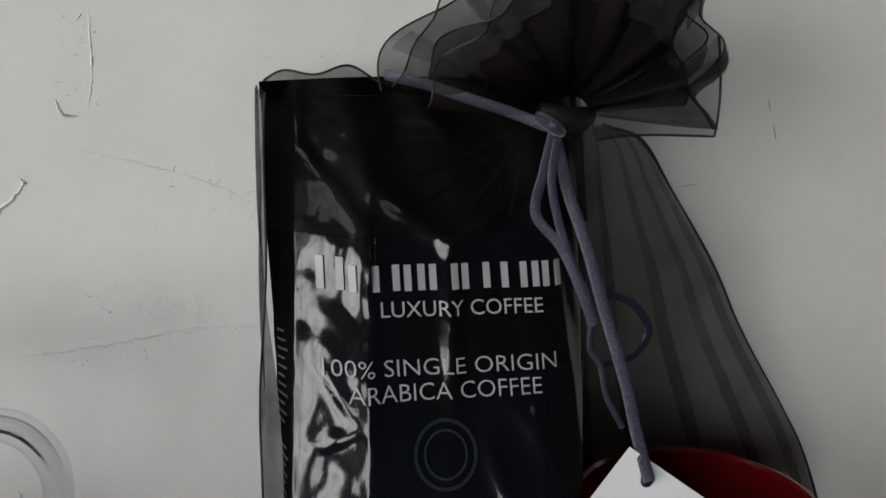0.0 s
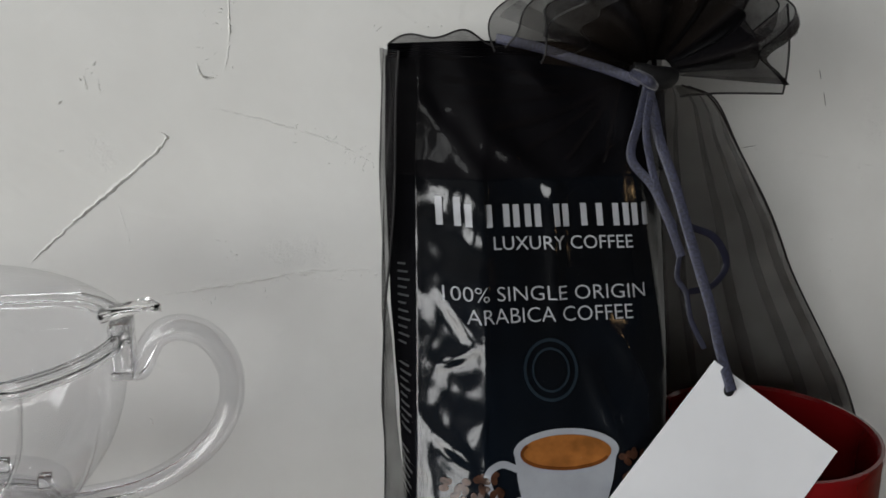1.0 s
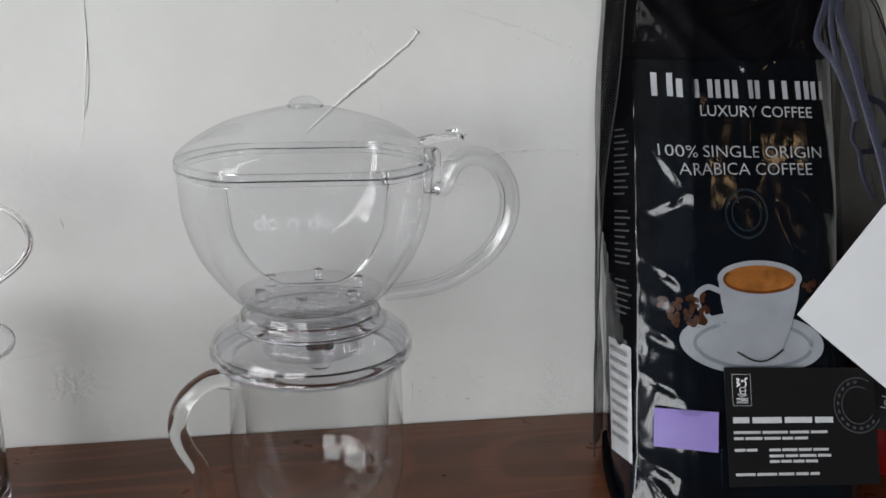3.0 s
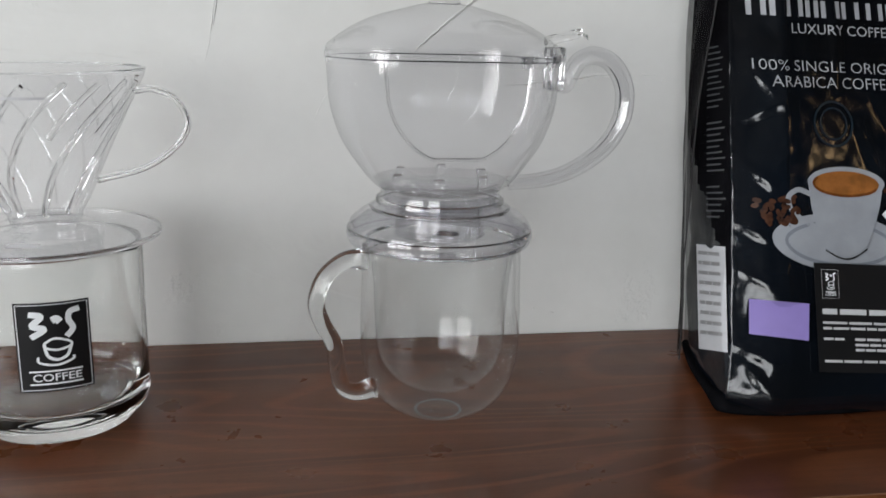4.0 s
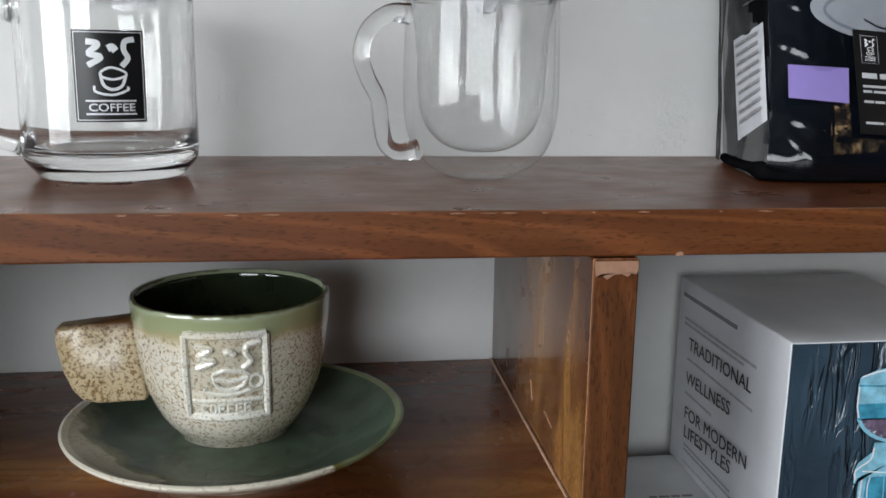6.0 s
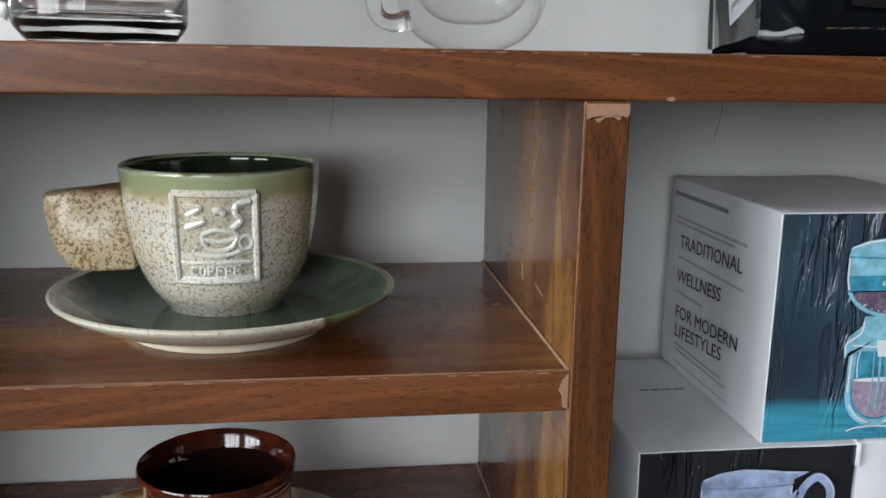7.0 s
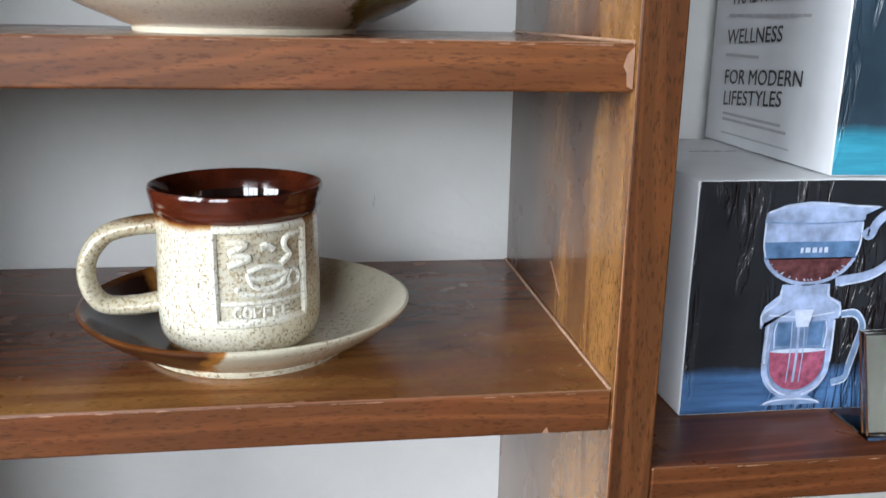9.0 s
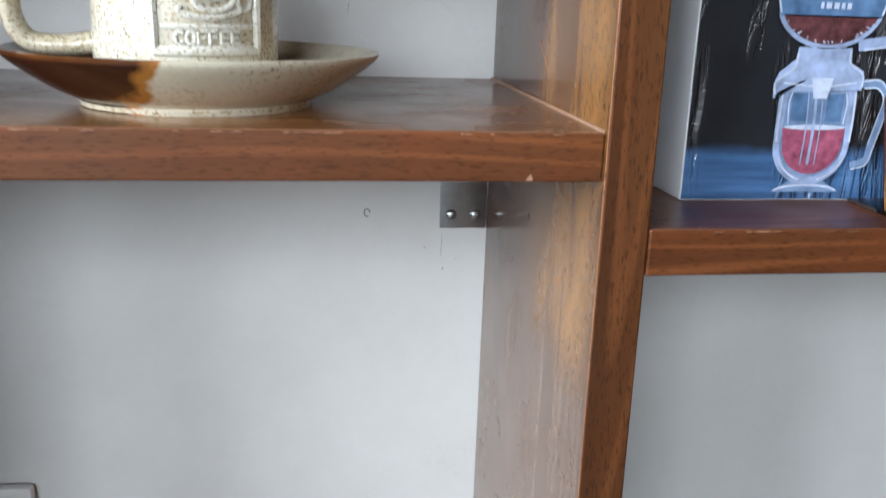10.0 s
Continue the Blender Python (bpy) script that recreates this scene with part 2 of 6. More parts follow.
def lathe(cx, cy, profile, segs=96, closed=False, warp=None):
    """Turns (r, z) pairs about the vertical through (cx, cy); closed joins the last to the first."""
    bm = bmesh.new()
    rings = []
    for r, z in profile:
        if r < 1e-5:
            rings.append([bm.verts.new((cx, cy, z))])
        else:
            ring = []
            for k in range(segs):
                a = 2 * math.pi * k / segs
                p = Vector((r * math.cos(a), r * math.sin(a), z))
                if warp:
                    p = warp(p)
                ring.append(bm.verts.new((cx + p.x, cy + p.y, p.z)))
            rings.append(ring)
    pairs = list(zip(rings, rings[1:])) + ([(rings[-1], rings[0])] if closed else [])
    for a, b in pairs:
        for k in range(segs):
            q = [a[k % len(a)], a[(k + 1) % len(a)], b[(k + 1) % len(b)], b[k % len(b)]]
            q = list(dict.fromkeys(q))
            if len(q) > 2:
                bm.faces.new(q)
    return bm


def spline(points, n=40):
    """Catmull-Rom through 3D points."""
    p = [Vector(q) for q in points]
    p = [p[0] * 2 - p[1], *p, p[-1] * 2 - p[-2]]
    out = []
    for i in range(n + 1):
        f = i / n * (len(p) - 3)
        k = min(int(f), len(p) - 4)
        t = f - k
        a, b, c, d = p[k:k + 4]
        out.append(0.5 * (2 * b + (c - a) * t + (2 * a - 5 * b + 4 * c - d) * t * t + (3 * b - a - 3 * c + d) * t ** 3))
    return out


def tube(path, radius, segs=12, flat=1.0, up=(0, 1, 0), cap=True):
    """A tube along a path; radius may be a function of 0..1; flat squeezes it along 'up'."""
    bm = bmesh.new()
    rings = []
    n = len(path)
    upv = Vector(up)
    for i, p in enumerate(path):
        d = (path[min(i + 1, n - 1)] - path[max(i - 1, 0)]).normalized()
        side = d.cross(upv)
        side = side.normalized() if side.length > 1e-6 else Vector((1, 0, 0))
        nor = side.cross(d).normalized()
        r = radius(i / (n - 1)) if callable(radius) else radius
        rings.append([bm.verts.new(p + side * r * math.cos(2 * math.pi * k / segs) + nor * r * flat * math.sin(2 * math.pi * k / segs)) for k in range(segs)])
    for a, b in zip(rings, rings[1:]):
        for k in range(segs):
            bm.faces.new((a[k], a[(k + 1) % segs], b[(k + 1) % segs], b[k]))
    if cap:
        bm.faces.new(rings[0])
        bm.faces.new(rings[-1])
    return bm


def sheet(fn, nu, nv, wrap=False):
    """A grid of fn(u, v), both 0..1."""
    bm = bmesh.new()
    g = [[bm.verts.new(fn(i / nu, j / nv)) for i in range(nu + (0 if wrap else 1))] for j in range(nv + 1)]
    w = len(g[0])
    for j in range(nv):
        for i in range(nu if wrap else nu):
            bm.faces.new((g[j][i], g[j][(i + 1) % w], g[j + 1][(i + 1) % w], g[j + 1][i]))
    return bm


def patch(outline, place, rings=3):
    """A flat shape from its outline (x, y pairs), laid on a surface by place(x, y)."""
    bm = bmesh.new()
    cx, cy = sum(p[0] for p in outline) / len(outline), sum(p[1] for p in outline) / len(outline)
    mid = bm.verts.new(place(cx, cy))
    last = None
    for r in range(1, rings + 1):
        f = r / rings
        ring = [bm.verts.new(place(cx + (x - cx) * f, cy + (y - cy) * f)) for x, y in outline]
        for k in range(len(ring)):
            k2 = (k + 1) % len(ring)
            bm.faces.new((mid, ring[k], ring[k2]) if last is None else (last[k], ring[k], ring[k2], last[k2]))
        last = ring
    return bm


def rect(x0, x1, y0, y1, n=1):
    pts = []
    for a, b in (((x0, y0), (x1, y0)), ((x1, y0), (x1, y1)), ((x1, y1), (x0, y1)), ((x0, y1), (x0, y0))):
        pts += [(a[0] + (b[0] - a[0]) * k / n, a[1] + (b[1] - a[1]) * k / n) for k in range(n)]
    return pts


def oval(cx, cy, rx, ry, n=28, a0=0.0, a1=360.0, turn=0.0):
    out = []
    for k in range(n):
        a = radians(a0 + (a1 - a0) * k / (n if a1 - a0 >= 360 else n - 1))
        x, y = rx * math.cos(a), ry * math.sin(a)
        c, s = math.cos(radians(turn)), math.sin(radians(turn))
        out.append((cx + x * c - y * s, cy + x * s + y * c))
    return out


def stroke(points, width, place, lift=0.0):
    """A flat line of that width along (x, y) points, laid on a surface."""
    bm = bmesh.new()
    pv = [Vector(p) for p in points]
    rows = []
    for i, p in enumerate(pv):
        d = (pv[min(i + 1, len(pv) - 1)] - pv[max(i - 1, 0)]).normalized()
        nrm = Vector((-d.y, d.x)) * width / 2
        rows.append((bm.verts.new(place(*(p + nrm))), bm.verts.new(place(*(p - nrm)))))
    for a, b in zip(rows, rows[1:]):
        bm.faces.new((a[0], b[0], b[1], a[1]))
    return bm


def letters(text, x0, x1, y0, height, place, slope=0.0, weight=0.0):
    """Flat letters of the built-in font between x0 and x1, baseline y0, laid on a surface."""
    cu = bpy.data.curves.new("text", "FONT")
    cu.body = text
    cu.size = 1.0
    cu.resolution_u = 3
    cu.offset = weight
    tmp = new("text", cu)
    bpy.context.view_layer.update()
    me = tmp.evaluated_get(bpy.context.evaluated_depsgraph_get()).to_mesh()
    bm = bmesh.new()
    bm.from_mesh(me)
    bpy.data.objects.remove(tmp)
    bpy.data.curves.remove(cu)
    xs, ys = [v.co.x for v in bm.verts], [v.co.y for v in bm.verts]
    cap = 0.69 if max(ys) > 0.5 else max(ys)
    for v in bm.verts:
        f = (v.co.x - min(xs)) / (max(xs) - min(xs))
        x, y = x0 + f * (x1 - x0), y0 + v.co.y / cap * height + slope * f
        v.co = place(x, y)
    return bm


def bars(parent, name, x0, x1, y0, height, place, mat, words, seed=1):
    """Unreadable writing: one bar a word."""
    rnd = random.Random(seed)
    w = [rnd.uniform(0.6, 1.4) for _ in range(words)]
    gap = 0.012 * (x1 - x0) + height * 0.35
    unit = (x1 - x0 - gap * (words - 1)) / sum(w)
    x, ob = x0, None
    for k in w:
        ob = part(name, patch(rect(x, x + k * unit, y0, y0 + height, 2), place, 1), mat, parent, smooth=False)
        x += k * unit + gap
    return ob


# ---- room ----
def wall_with_opening(name, axis, at, thick, u0, u1, z0, z1, hole, label):
    """A wall across x or y with one rectangular opening (u0, u1, z0, z1)."""
    h0, h1, g0, g1 = hole
    bm = bmesh.new()
    for a, b, c, d in ((u0, h0, z0, z1), (h1, u1, z0, z1), (h0, h1, z0, g0), (h0, h1, g1, z1)):
        if axis == "x":
            add_bm(bm, box_bm(at, at + thick, a, b, c, d))
        else:
            add_bm(bm, box_bm(a, b, at, at + thick, c, d))
    return alone(name, bm, UNSEEN_DARK, label, "wall", "structure", smooth=False)


# unseen room surfaces, kept near-black to hold down bounce light and reflections
UNSEEN_DARK = plain("unseen_dark_wall", (0.042, 0.039, 0.036), 0.8, 0.06, 8)
DARK_FLOOR = plain("unseen_dark_floor", (0.065, 0.056, 0.05), 0.45, 0.2, 6)
FRAME = plain("dark_window_frame", (0.05, 0.05, 0.055), 0.4)
wall = alone("wall_north", box_bm(-2.1, 2.5, 0.0, 0.12, -1.15, 1.7), PLASTER,
             "off-white hand-trowelled plaster wall with cracks and rough patches", "wall", "structure", smooth=False)
wall_with_opening("wall_west", "x", -2.1, 0.1, -3.1, 0.0, -1.15, 1.7, (-2.4, -0.7, -0.2, 1.3), "unseen near-black room wall with a large window opening")
wall_with_opening("wall_south", "y", -3.1, 0.1, -2.0, 2.4, -1.15, 1.7, (-1.85, -0.45, -0.1, 1.2), "unseen near-black room wall with a window opening")
alone("wall_east", box_bm(2.4, 2.5, -3.0, 0.0, -1.15, 1.7), UNSEEN_DARK, "plain unseen near-black room wall", "wall", "structure", smooth=False)
alone("floor", box_bm(-2.1, 2.5, -3.1, 0.12, -1.25, -1.15), DARK_FLOOR, "unseen dark floor of the room", "floor", "structure", smooth=False)
alone("ceiling", box_bm(-2.1, 2.5, -3.1, 0.12, 1.7, 1.8), UNSEEN_DARK, "plain unseen near-black ceiling", "ceiling", "structure", smooth=False)


def window(name, axis, at, u0, u1, z0, z1, mull):
    ob = thing(name, ((at, (u0 + u1) / 2, z0) if axis == "x" else ((u0 + u1) / 2, at, z0)), "dark-framed window with several panes", "window", kind="structure")
    mk = (lambda a, b, c, d: box_bm(at - 0.02, at + 0.02, a, b, c, d, 0.003)) if axis == "x" else (lambda a, b, c, d: box_bm(a, b, at - 0.02, at + 0.02, c, d, 0.003))
    bm = mk(u0, u0 + 0.05, z0, z1)
    for a, b, c, d in ((u1 - 0.05, u1, z0, z1), (u0 + 0.052, u1 - 0.052, z0, z0 + 0.05), (u0 + 0.052, u1 - 0.052, z1 - 0.05, z1)):
        add_bm(bm, mk(a, b, c, d))
    part("window_frame", bm, FRAME, ob, smooth=False)
    for k in range(1, mull):
        u = u0 + (u1 - u0) * k / mull
        part("mullion", mk(u - 0.02, u + 0.02, z0 + 0.052, z1 - 0.052), FRAME, ob, smooth=False)
    return ob


window("window_1", "x", -2.02, -2.4, -0.7, -0.2, 1.3, 3)
window("window_2", "y", -3.02, -1.85, -0.45, -0.1, 1.2, 3)
lamp = thing("pendant_lamp", (1.05, -1.35, 1.0), "small warm pendant lamp hanging from the ceiling", "lamp")
part("cord", tube([Vector((1.05, -1.35, 1.7)), Vector((1.05, -1.35, 1.06))], 0.004, 8, up=(1, 0, 0)), BLACK_PRINT, lamp)
part("shade", lathe(1.05, -1.35, [(0.02, 1.06), (0.06, 1.04), (0.10, 0.98), (0.097, 0.98), (0.058, 1.036), (0.02, 1.055)], 40, True), BLACK_PRINT, lamp)


# cracks, ridges and pits of the plaster
def ridge(points, width, height, n=40, seed=0):
    """A long low plaster ridge on the wall with a ragged edge."""
    rnd = random.Random(seed)
    path = spline([(x, 0.0, z) for x, z in points], n)
    bm = bmesh.new()
    rows = []
    for i, p in enumerate(path):
        d = (path[min(i + 1, n)] - path[max(i - 1, 0)]).normalized()
        nrm = Vector((-d.z, 0, d.x))
        f = math.sin(math.pi * min(1, max(0.0, i / n)) ) ** 0.35 if 0 < i < n else 0.02
        w, h = width * f * rnd.uniform(0.6, 1.3), height * f * rnd.uniform(0.5, 1.3)
        j = nrm * rnd.uniform(-0.25, 0.25) * width
        rows.append([bm.verts.new(p + j + nrm * w * a + Vector((0, 0.0004 - h * b, 0))) for a, b in ((-1, 0), (-0.45, 0.7), (0.05, 1), (0.5, 0.45), (1, 0))])
    for a, b in zip(rows, rows[1:]):
        for k in range(4):
            bm.faces.new((a[k], a[k + 1], b[k + 1], b[k]))
    return bm


RIDGES = [
    ([(-0.040, 0.158), (-0.020, 0.176), (-0.004, 0.189), (0.017, 0.207), (0.0165, 0.212)], 0.0011, 0.0012),
    ([(-0.004, 0.188), (0.0, 0.172), (0.002, 0.157)], 0.0006, 0.0005),
    ([(0.006, 0.143), (0.04, 0.146), (0.07, 0.150), (0.108, 0.150)], 0.0012, 0.0009),
    ([(0.034, 0.222), (0.06, 0.215), (0.086, 0.206), (0.107, 0.194)], 0.0009, 0.0007),
    ([(0.046, 0.275), (0.0455, 0.250), (0.043, 0.236)], 0.0007, 0.0007),
    ([(0.032, 0.240), (0.034, 0.234), (0.040, 0.233)], 0.0009, 0.0009),
    ([(-0.137, 0.262), (-0.137, 0.215), (-0.142, 0.170), (-0.146, 0.152)], 0.0006, 0.0007),
    ([(-0.146, 0.150), (-0.153, 0.137), (-0.163, 0.133)], 0.0005, 0.0004),
    ([(-0.158, 0.121), (-0.156, 0.114)], 0.0008, 0.0007),
    ([(0.014, 0.030), (0.016, 0.020), (0.014, 0.008)], 0.0010, 0.0007),
    ([(0.020, 0.031), (0.022, 0.018)], 0.0008, 0.0005),
    ([(0.02, 0.1485), (0.05, 0.149), (0.096, 0.148)], 0.0005, 0.0005),
    ([(-0.011, 0.235), (-0.010, 0.228)], 0.0009, 0.0006),
    ([(-0.006, 0.234), (-0.005, 0.226)], 0.0007, 0.0006),
    ([(-0.075, 0.150), (-0.085, 0.135), (-0.092, 0.120)], 0.0007, 0.0006),
    ([(0.26, 0.205), (0.279, 0.199), (0.30, 0.203)], 0.0006, 0.0005),
    ([(0.279, 0.199), (0.315, 0.195), (0.37, 0.184)], 0.0006, 0.0005),
    ([(-0.090, -0.2265), (-0.0885, -0.216)], 0.0006, 0.0005),
    ([(-0.098, -0.010), (-0.1005, -0.035), (-0.105, -0.062)], 0.0004, 0.0004),
    ([(0.138, -0.010), (0.137, -0.035), (0.130, -0.066)], 0.0004, 0.0005),
]
for i, (pts, w, h) in enumerate(RIDGES):
    part("plaster_ridge", ridge(pts, w * 1.2, h * 1.15, 60, i), PLASTER, wall)
HAIR = plain("dark_scratch", (0.10, 0.09, 0.09), 0.8)
for pts, w in [([(0.309, 0.236), (0.311, 0.229)], 0.0004), ([(0.3125, 0.226), (0.315, 0.216)], 0.0004),
               ([(-0.229, -0.030), (-0.224, -0.040)], 0.0003), ([(-0.034, -0.369), (-0.033, -0.3665)], 0.0006),
               ([(-0.045, -0.354), (-0.0435, -0.356)], 0.0005), ([(-0.0265, -0.3615), (-0.0255, -0.3625)], 0.0005),
               ([(-0.0345, -0.344), (-0.035, -0.366)], 0.00025), ([(-0.1375, 0.25), (-0.138, 0.19), (-0.1445, 0.156)], 0.00035),
               ([(0.271, 0.1995), (0.284, 0.201)], 0.00035),
               ([(-0.0976, -0.008), (-0.1002, -0.035), (-0.1046, -0.066)], 0.00032), ([(0.1384, -0.008), (0.1374, -0.035), (0.1304, -0.066)], 0.0004),
               ([(-0.0896, -0.2265), (-0.0881, -0.216)], 0.0003), ([(-0.163, -0.045), (-0.1635, -0.047)], 0.0006)]:
    part("scratch", ridge(pts, w, 0.0006, 10, 3), HAIR, wall)
part("pit", tube([Vector((-0.078 + 0.0016 * math.cos(a / 3), -0.0002, -0.334 + 0.0022 * math.sin(a / 3))) for a in range(17)], 0.0003, 6), HAIR, wall)
rnd = random.Random(5)
for k in range(26):
    x, z = rnd.uniform(-0.25, 0.38), rnd.uniform(0.05, 0.27)
    part("plaster_nib", ridge([(x, z), (x + rnd.uniform(-0.006, 0.006), z + rnd.uniform(-0.006, 0.006))], rnd.uniform(0.0005, 0.0012), rnd.uniform(0.0004, 0.0008), 8, k), PLASTER, wall)



def trowel_marks(x0, x1, z0, z1, count, seed, lean=0.0, size=0.004):
    """A rough place in the plaster: many short torn nibs."""
    rnd_ = random.Random(seed)
    bm = bmesh.new()
    for k in range(count):
        f = rnd_.random()
        x, z = x0 + (x1 - x0) * f, rnd_.uniform(z0, z1) + lean * f
        a_, ln = rnd_.uniform(0, 6.3), size * rnd_.uniform(0.3, 1.0)
        add_bm(bm, ridge([(x, z), (x + ln * math.cos(a_), z + ln * math.sin(a_))], rnd_.uniform(0.0004, 0.0010), rnd_.uniform(0.0003, 0.0008), 6, k + seed))
    return tagged(part("trowel_mark", bm, PLASTER, wall), kind="stuff")


for k, (x0, x1, z0, z1, c, lean, sz) in enumerate(((0.034, 0.046, 0.232, 0.275, 34, 0.0, 0.004), (0.070, 0.104, 0.204, 0.214, 34, -0.010, 0.003), (0.012, 0.096, 0.135, 0.143, 40, 0.010, 0.004),
                                                  (0.100, 0.135, 0.243, 0.254, 20, 0.004, 0.004), (0.030, 0.110, 0.142, 0.147, 30, 0.004, 0.0035), (0.084, 0.106, 0.194, 0.208, 16, 0.0, 0.003),
                                                  (0.014, 0.030, 0.012, 0.036, 26, 0.0, 0.005), (0.035, 0.062, 0.010, 0.050, 18, 0.0, 0.006), (0.034, 0.046, 0.155, 0.170, 14, 0.0, 0.003),
                                                  (-0.128, -0.120, 0.214, 0.226, 8, 0.0, 0.004), (-0.014, -0.002, 0.226, 0.240, 10, 0.0, 0.004), (0.300, 0.380, 0.184, 0.198, 22, -0.012, 0.003), (0.280, 0.330, 0.135, 0.155, 10, 0.0, 0.004))):
    trowel_marks(x0, x1, z0, z1, c, 50 + k, lean, sz)

# wall socket low on the wall
SOCKET = plain("white_socket_plastic", (0.66, 0.66, 0.65), 0.4)
sock = thing("wall_socket", (-0.300, 0, -0.54), "white plastic wall socket plate under the shelves", "socket")
part("plate", box_bm(-0.330, -0.270, -0.009, -0.0005, -0.580, -0.4945, 0.003), SOCKET, sock)
part("inner_frame", box_bm(-0.323, -0.277, -0.0115, -0.0095, -0.573, -0.5015, 0.0008), SOCKET, sock)

# ---- shelf unit ----
T, FRONT = 0.0175, -0.198
Z_MID, Z_LOW, Z_RIGHT = -0.1246, -0.2577, -0.2917
shelf = thing("shelf_unit", (0.0, -0.1, -0.8), "walnut-stained wooden wall shelf unit with worn edges", "shelf")


def board(name, x0, x1, y0, y1, z0, z1, top, edge, label=""):
    """A board with eased edges; the face towards the room has its own grain, and the eased front edges are worn."""
    bm = box_bm(x0, x1, y0, y1, z0, z1, 0.0009, 2)
    rnd = random.Random(name)
    for f in bm.faces:
        n = f.normal
        if n.y < -0.9:
            f.material_index = 1
        elif n.y < -0.25 and n.z > 0.25:
            f.material_index = 2
    return part(name, bm, (top, edge, WORN), shelf, label, smooth=False)


board("top_board", -0.62, 0.75, -0.1975, -0.001, -0.0180, 0.0, WOOD_TOP, WOOD_EDGE, "thick brown wooden top board")
board("middle_shelf", -0.3348, -0.0092, FRONT, -0.001, Z_MID - T, Z_MID, WOOD_SHELF, WOOD_EDGE)
board("lower_shelf", -0.3348, -0.0092, FRONT, -0.001, Z_LOW - T, Z_LOW, WOOD_SHELF, WOOD_EDGE)
board("side_shelf", 0.0092, 0.70, -0.2005, -0.001, Z_RIGHT - T, Z_RIGHT, WOOD_TOP, WOOD_EDGE)


def upright(name, x0, x1):
    bm = box_bm(x0, x1, -0.2005, -0.001, -1.145, -0.0182, 0.0008, 2)
    for f in bm.faces:
        if f.normal.y < -0.9:
            f.material_index = 1
        elif f.normal.y < -0.2:
            f.material_index = 2
    return part(name, bm, (WOOD_SIDE, WOOD_POST, WORN_POST), shelf, "upright wooden divider with golden figure and bare worn edge", smooth=False)


WORN_POST = wood("worn_bare_post_edge", "z", (0.09, 0.035, 0.015), (0.26, 0.12, 0.055), (0.60, 0.38, 0.22), rough=0.6)
upright("divider", -0.009, 0.009)
# the side panel is out of view, set close in to shade the wall at left
upright("side_panel", -0.3525, -0.335)
upright("end_panel", 0.7005, 0.718)


def flake(x, z, w, h, seed, y, n=14):
    rnd = random.Random(seed)
    pts = [(x + w / 2 * math.cos(a) * rnd.uniform(0.7, 1.2), z + h / 2 * math.sin(a) * rnd.uniform(0.6, 1.25)) for a in (2 * math.pi * k / n for k in range(n))]
    return patch(pts, lambda px, pz: (px, y, pz), 1)


# bare chips on the front edges
part("chip", patch([(-0.0086, -0.0190), (0.0086, -0.0190), (0.0086, -0.0225), (0.0078, -0.0243), (0.0062, -0.0236), (0.0045, -0.0252), (0.0020, -0.0240), (-0.001, -0.0243), (-0.0035, -0.0262), (-0.0060, -0.0240), (-0.0080, -0.0252)],
                   lambda px, pz: (px, -0.2008, pz), 1), BARE, shelf, "patch of bare wood under the top board")
part("chip", patch([(-0.0095, Z_MID - 0.0012), (-0.0095, Z_MID - T + 0.0010), (-0.0118, Z_MID - T + 0.0022), (-0.0122, Z_MID - 0.0105), (-0.0135, Z_MID - 0.0082), (-0.0122, Z_MID - 0.0040)],
                   lambda px, pz: (px, FRONT - 0.0003, pz), 1), BARE, shelf)
part("chip", patch([(-0.0367, Z_LOW - T + 0.0006), (-0.0340, Z_LOW - T + 0.0006), (-0.0348, Z_LOW - T + 0.0030), (-0.0356, Z_LOW - T + 0.0022)], lambda px, pz: (px, FRONT - 0.0003, pz), 1), BARE, shelf)
part("chip", flake(0.0255, -0.0172, 0.004, 0.0018, 4, -0.1978), BARE, shelf)
rnd = random.Random(11)
for z, y, xa, xb, n in ((Z_MID, FRONT, -0.33, -0.02, 36), (Z_LOW, FRONT, -0.33, -0.02, 36), (0.0, -0.1975, -0.36, 0.22, 24), (Z_RIGHT, -0.2005, 0.012, 0.2, 16)):
    bm = bmesh.new()
    for k in range(n):
        x = rnd.uniform(xa, xb)
        add_bm(bm, flake(x, z - 0.0009, rnd.uniform(0.0012, 0.008), rnd.uniform(0.0002, 0.0006), rnd.random(), y - 0.0003))
    tagged(part("worn_edge", bm, BARE, shelf, smooth=False), kind="stuff")
# bare seams where the shelves meet the divider
for z in (Z_MID, Z_LOW):
    part("seam", tube(spline([(-0.0098, -0.002, z + 0.0002), (-0.0099, -0.1, z + 0.0003), (-0.0098, -0.197, z + 0.0002)], 20), 0.0008, 6, up=(0, 0, 1)), GLUE, shelf)
# scratches on the divider
for pts in ([(-0.106, -0.100), (-0.110, -0.108), (-0.112, -0.1085)], [(-0.135, -0.105), (-0.150, -0.107)], [(-0.10, -0.232), (-0.118, -0.244)]):
    part("scratch", tube(spline([(-0.0091, y, z) for y, z in pts], 8), 0.0003, 5), BARE, shelf)

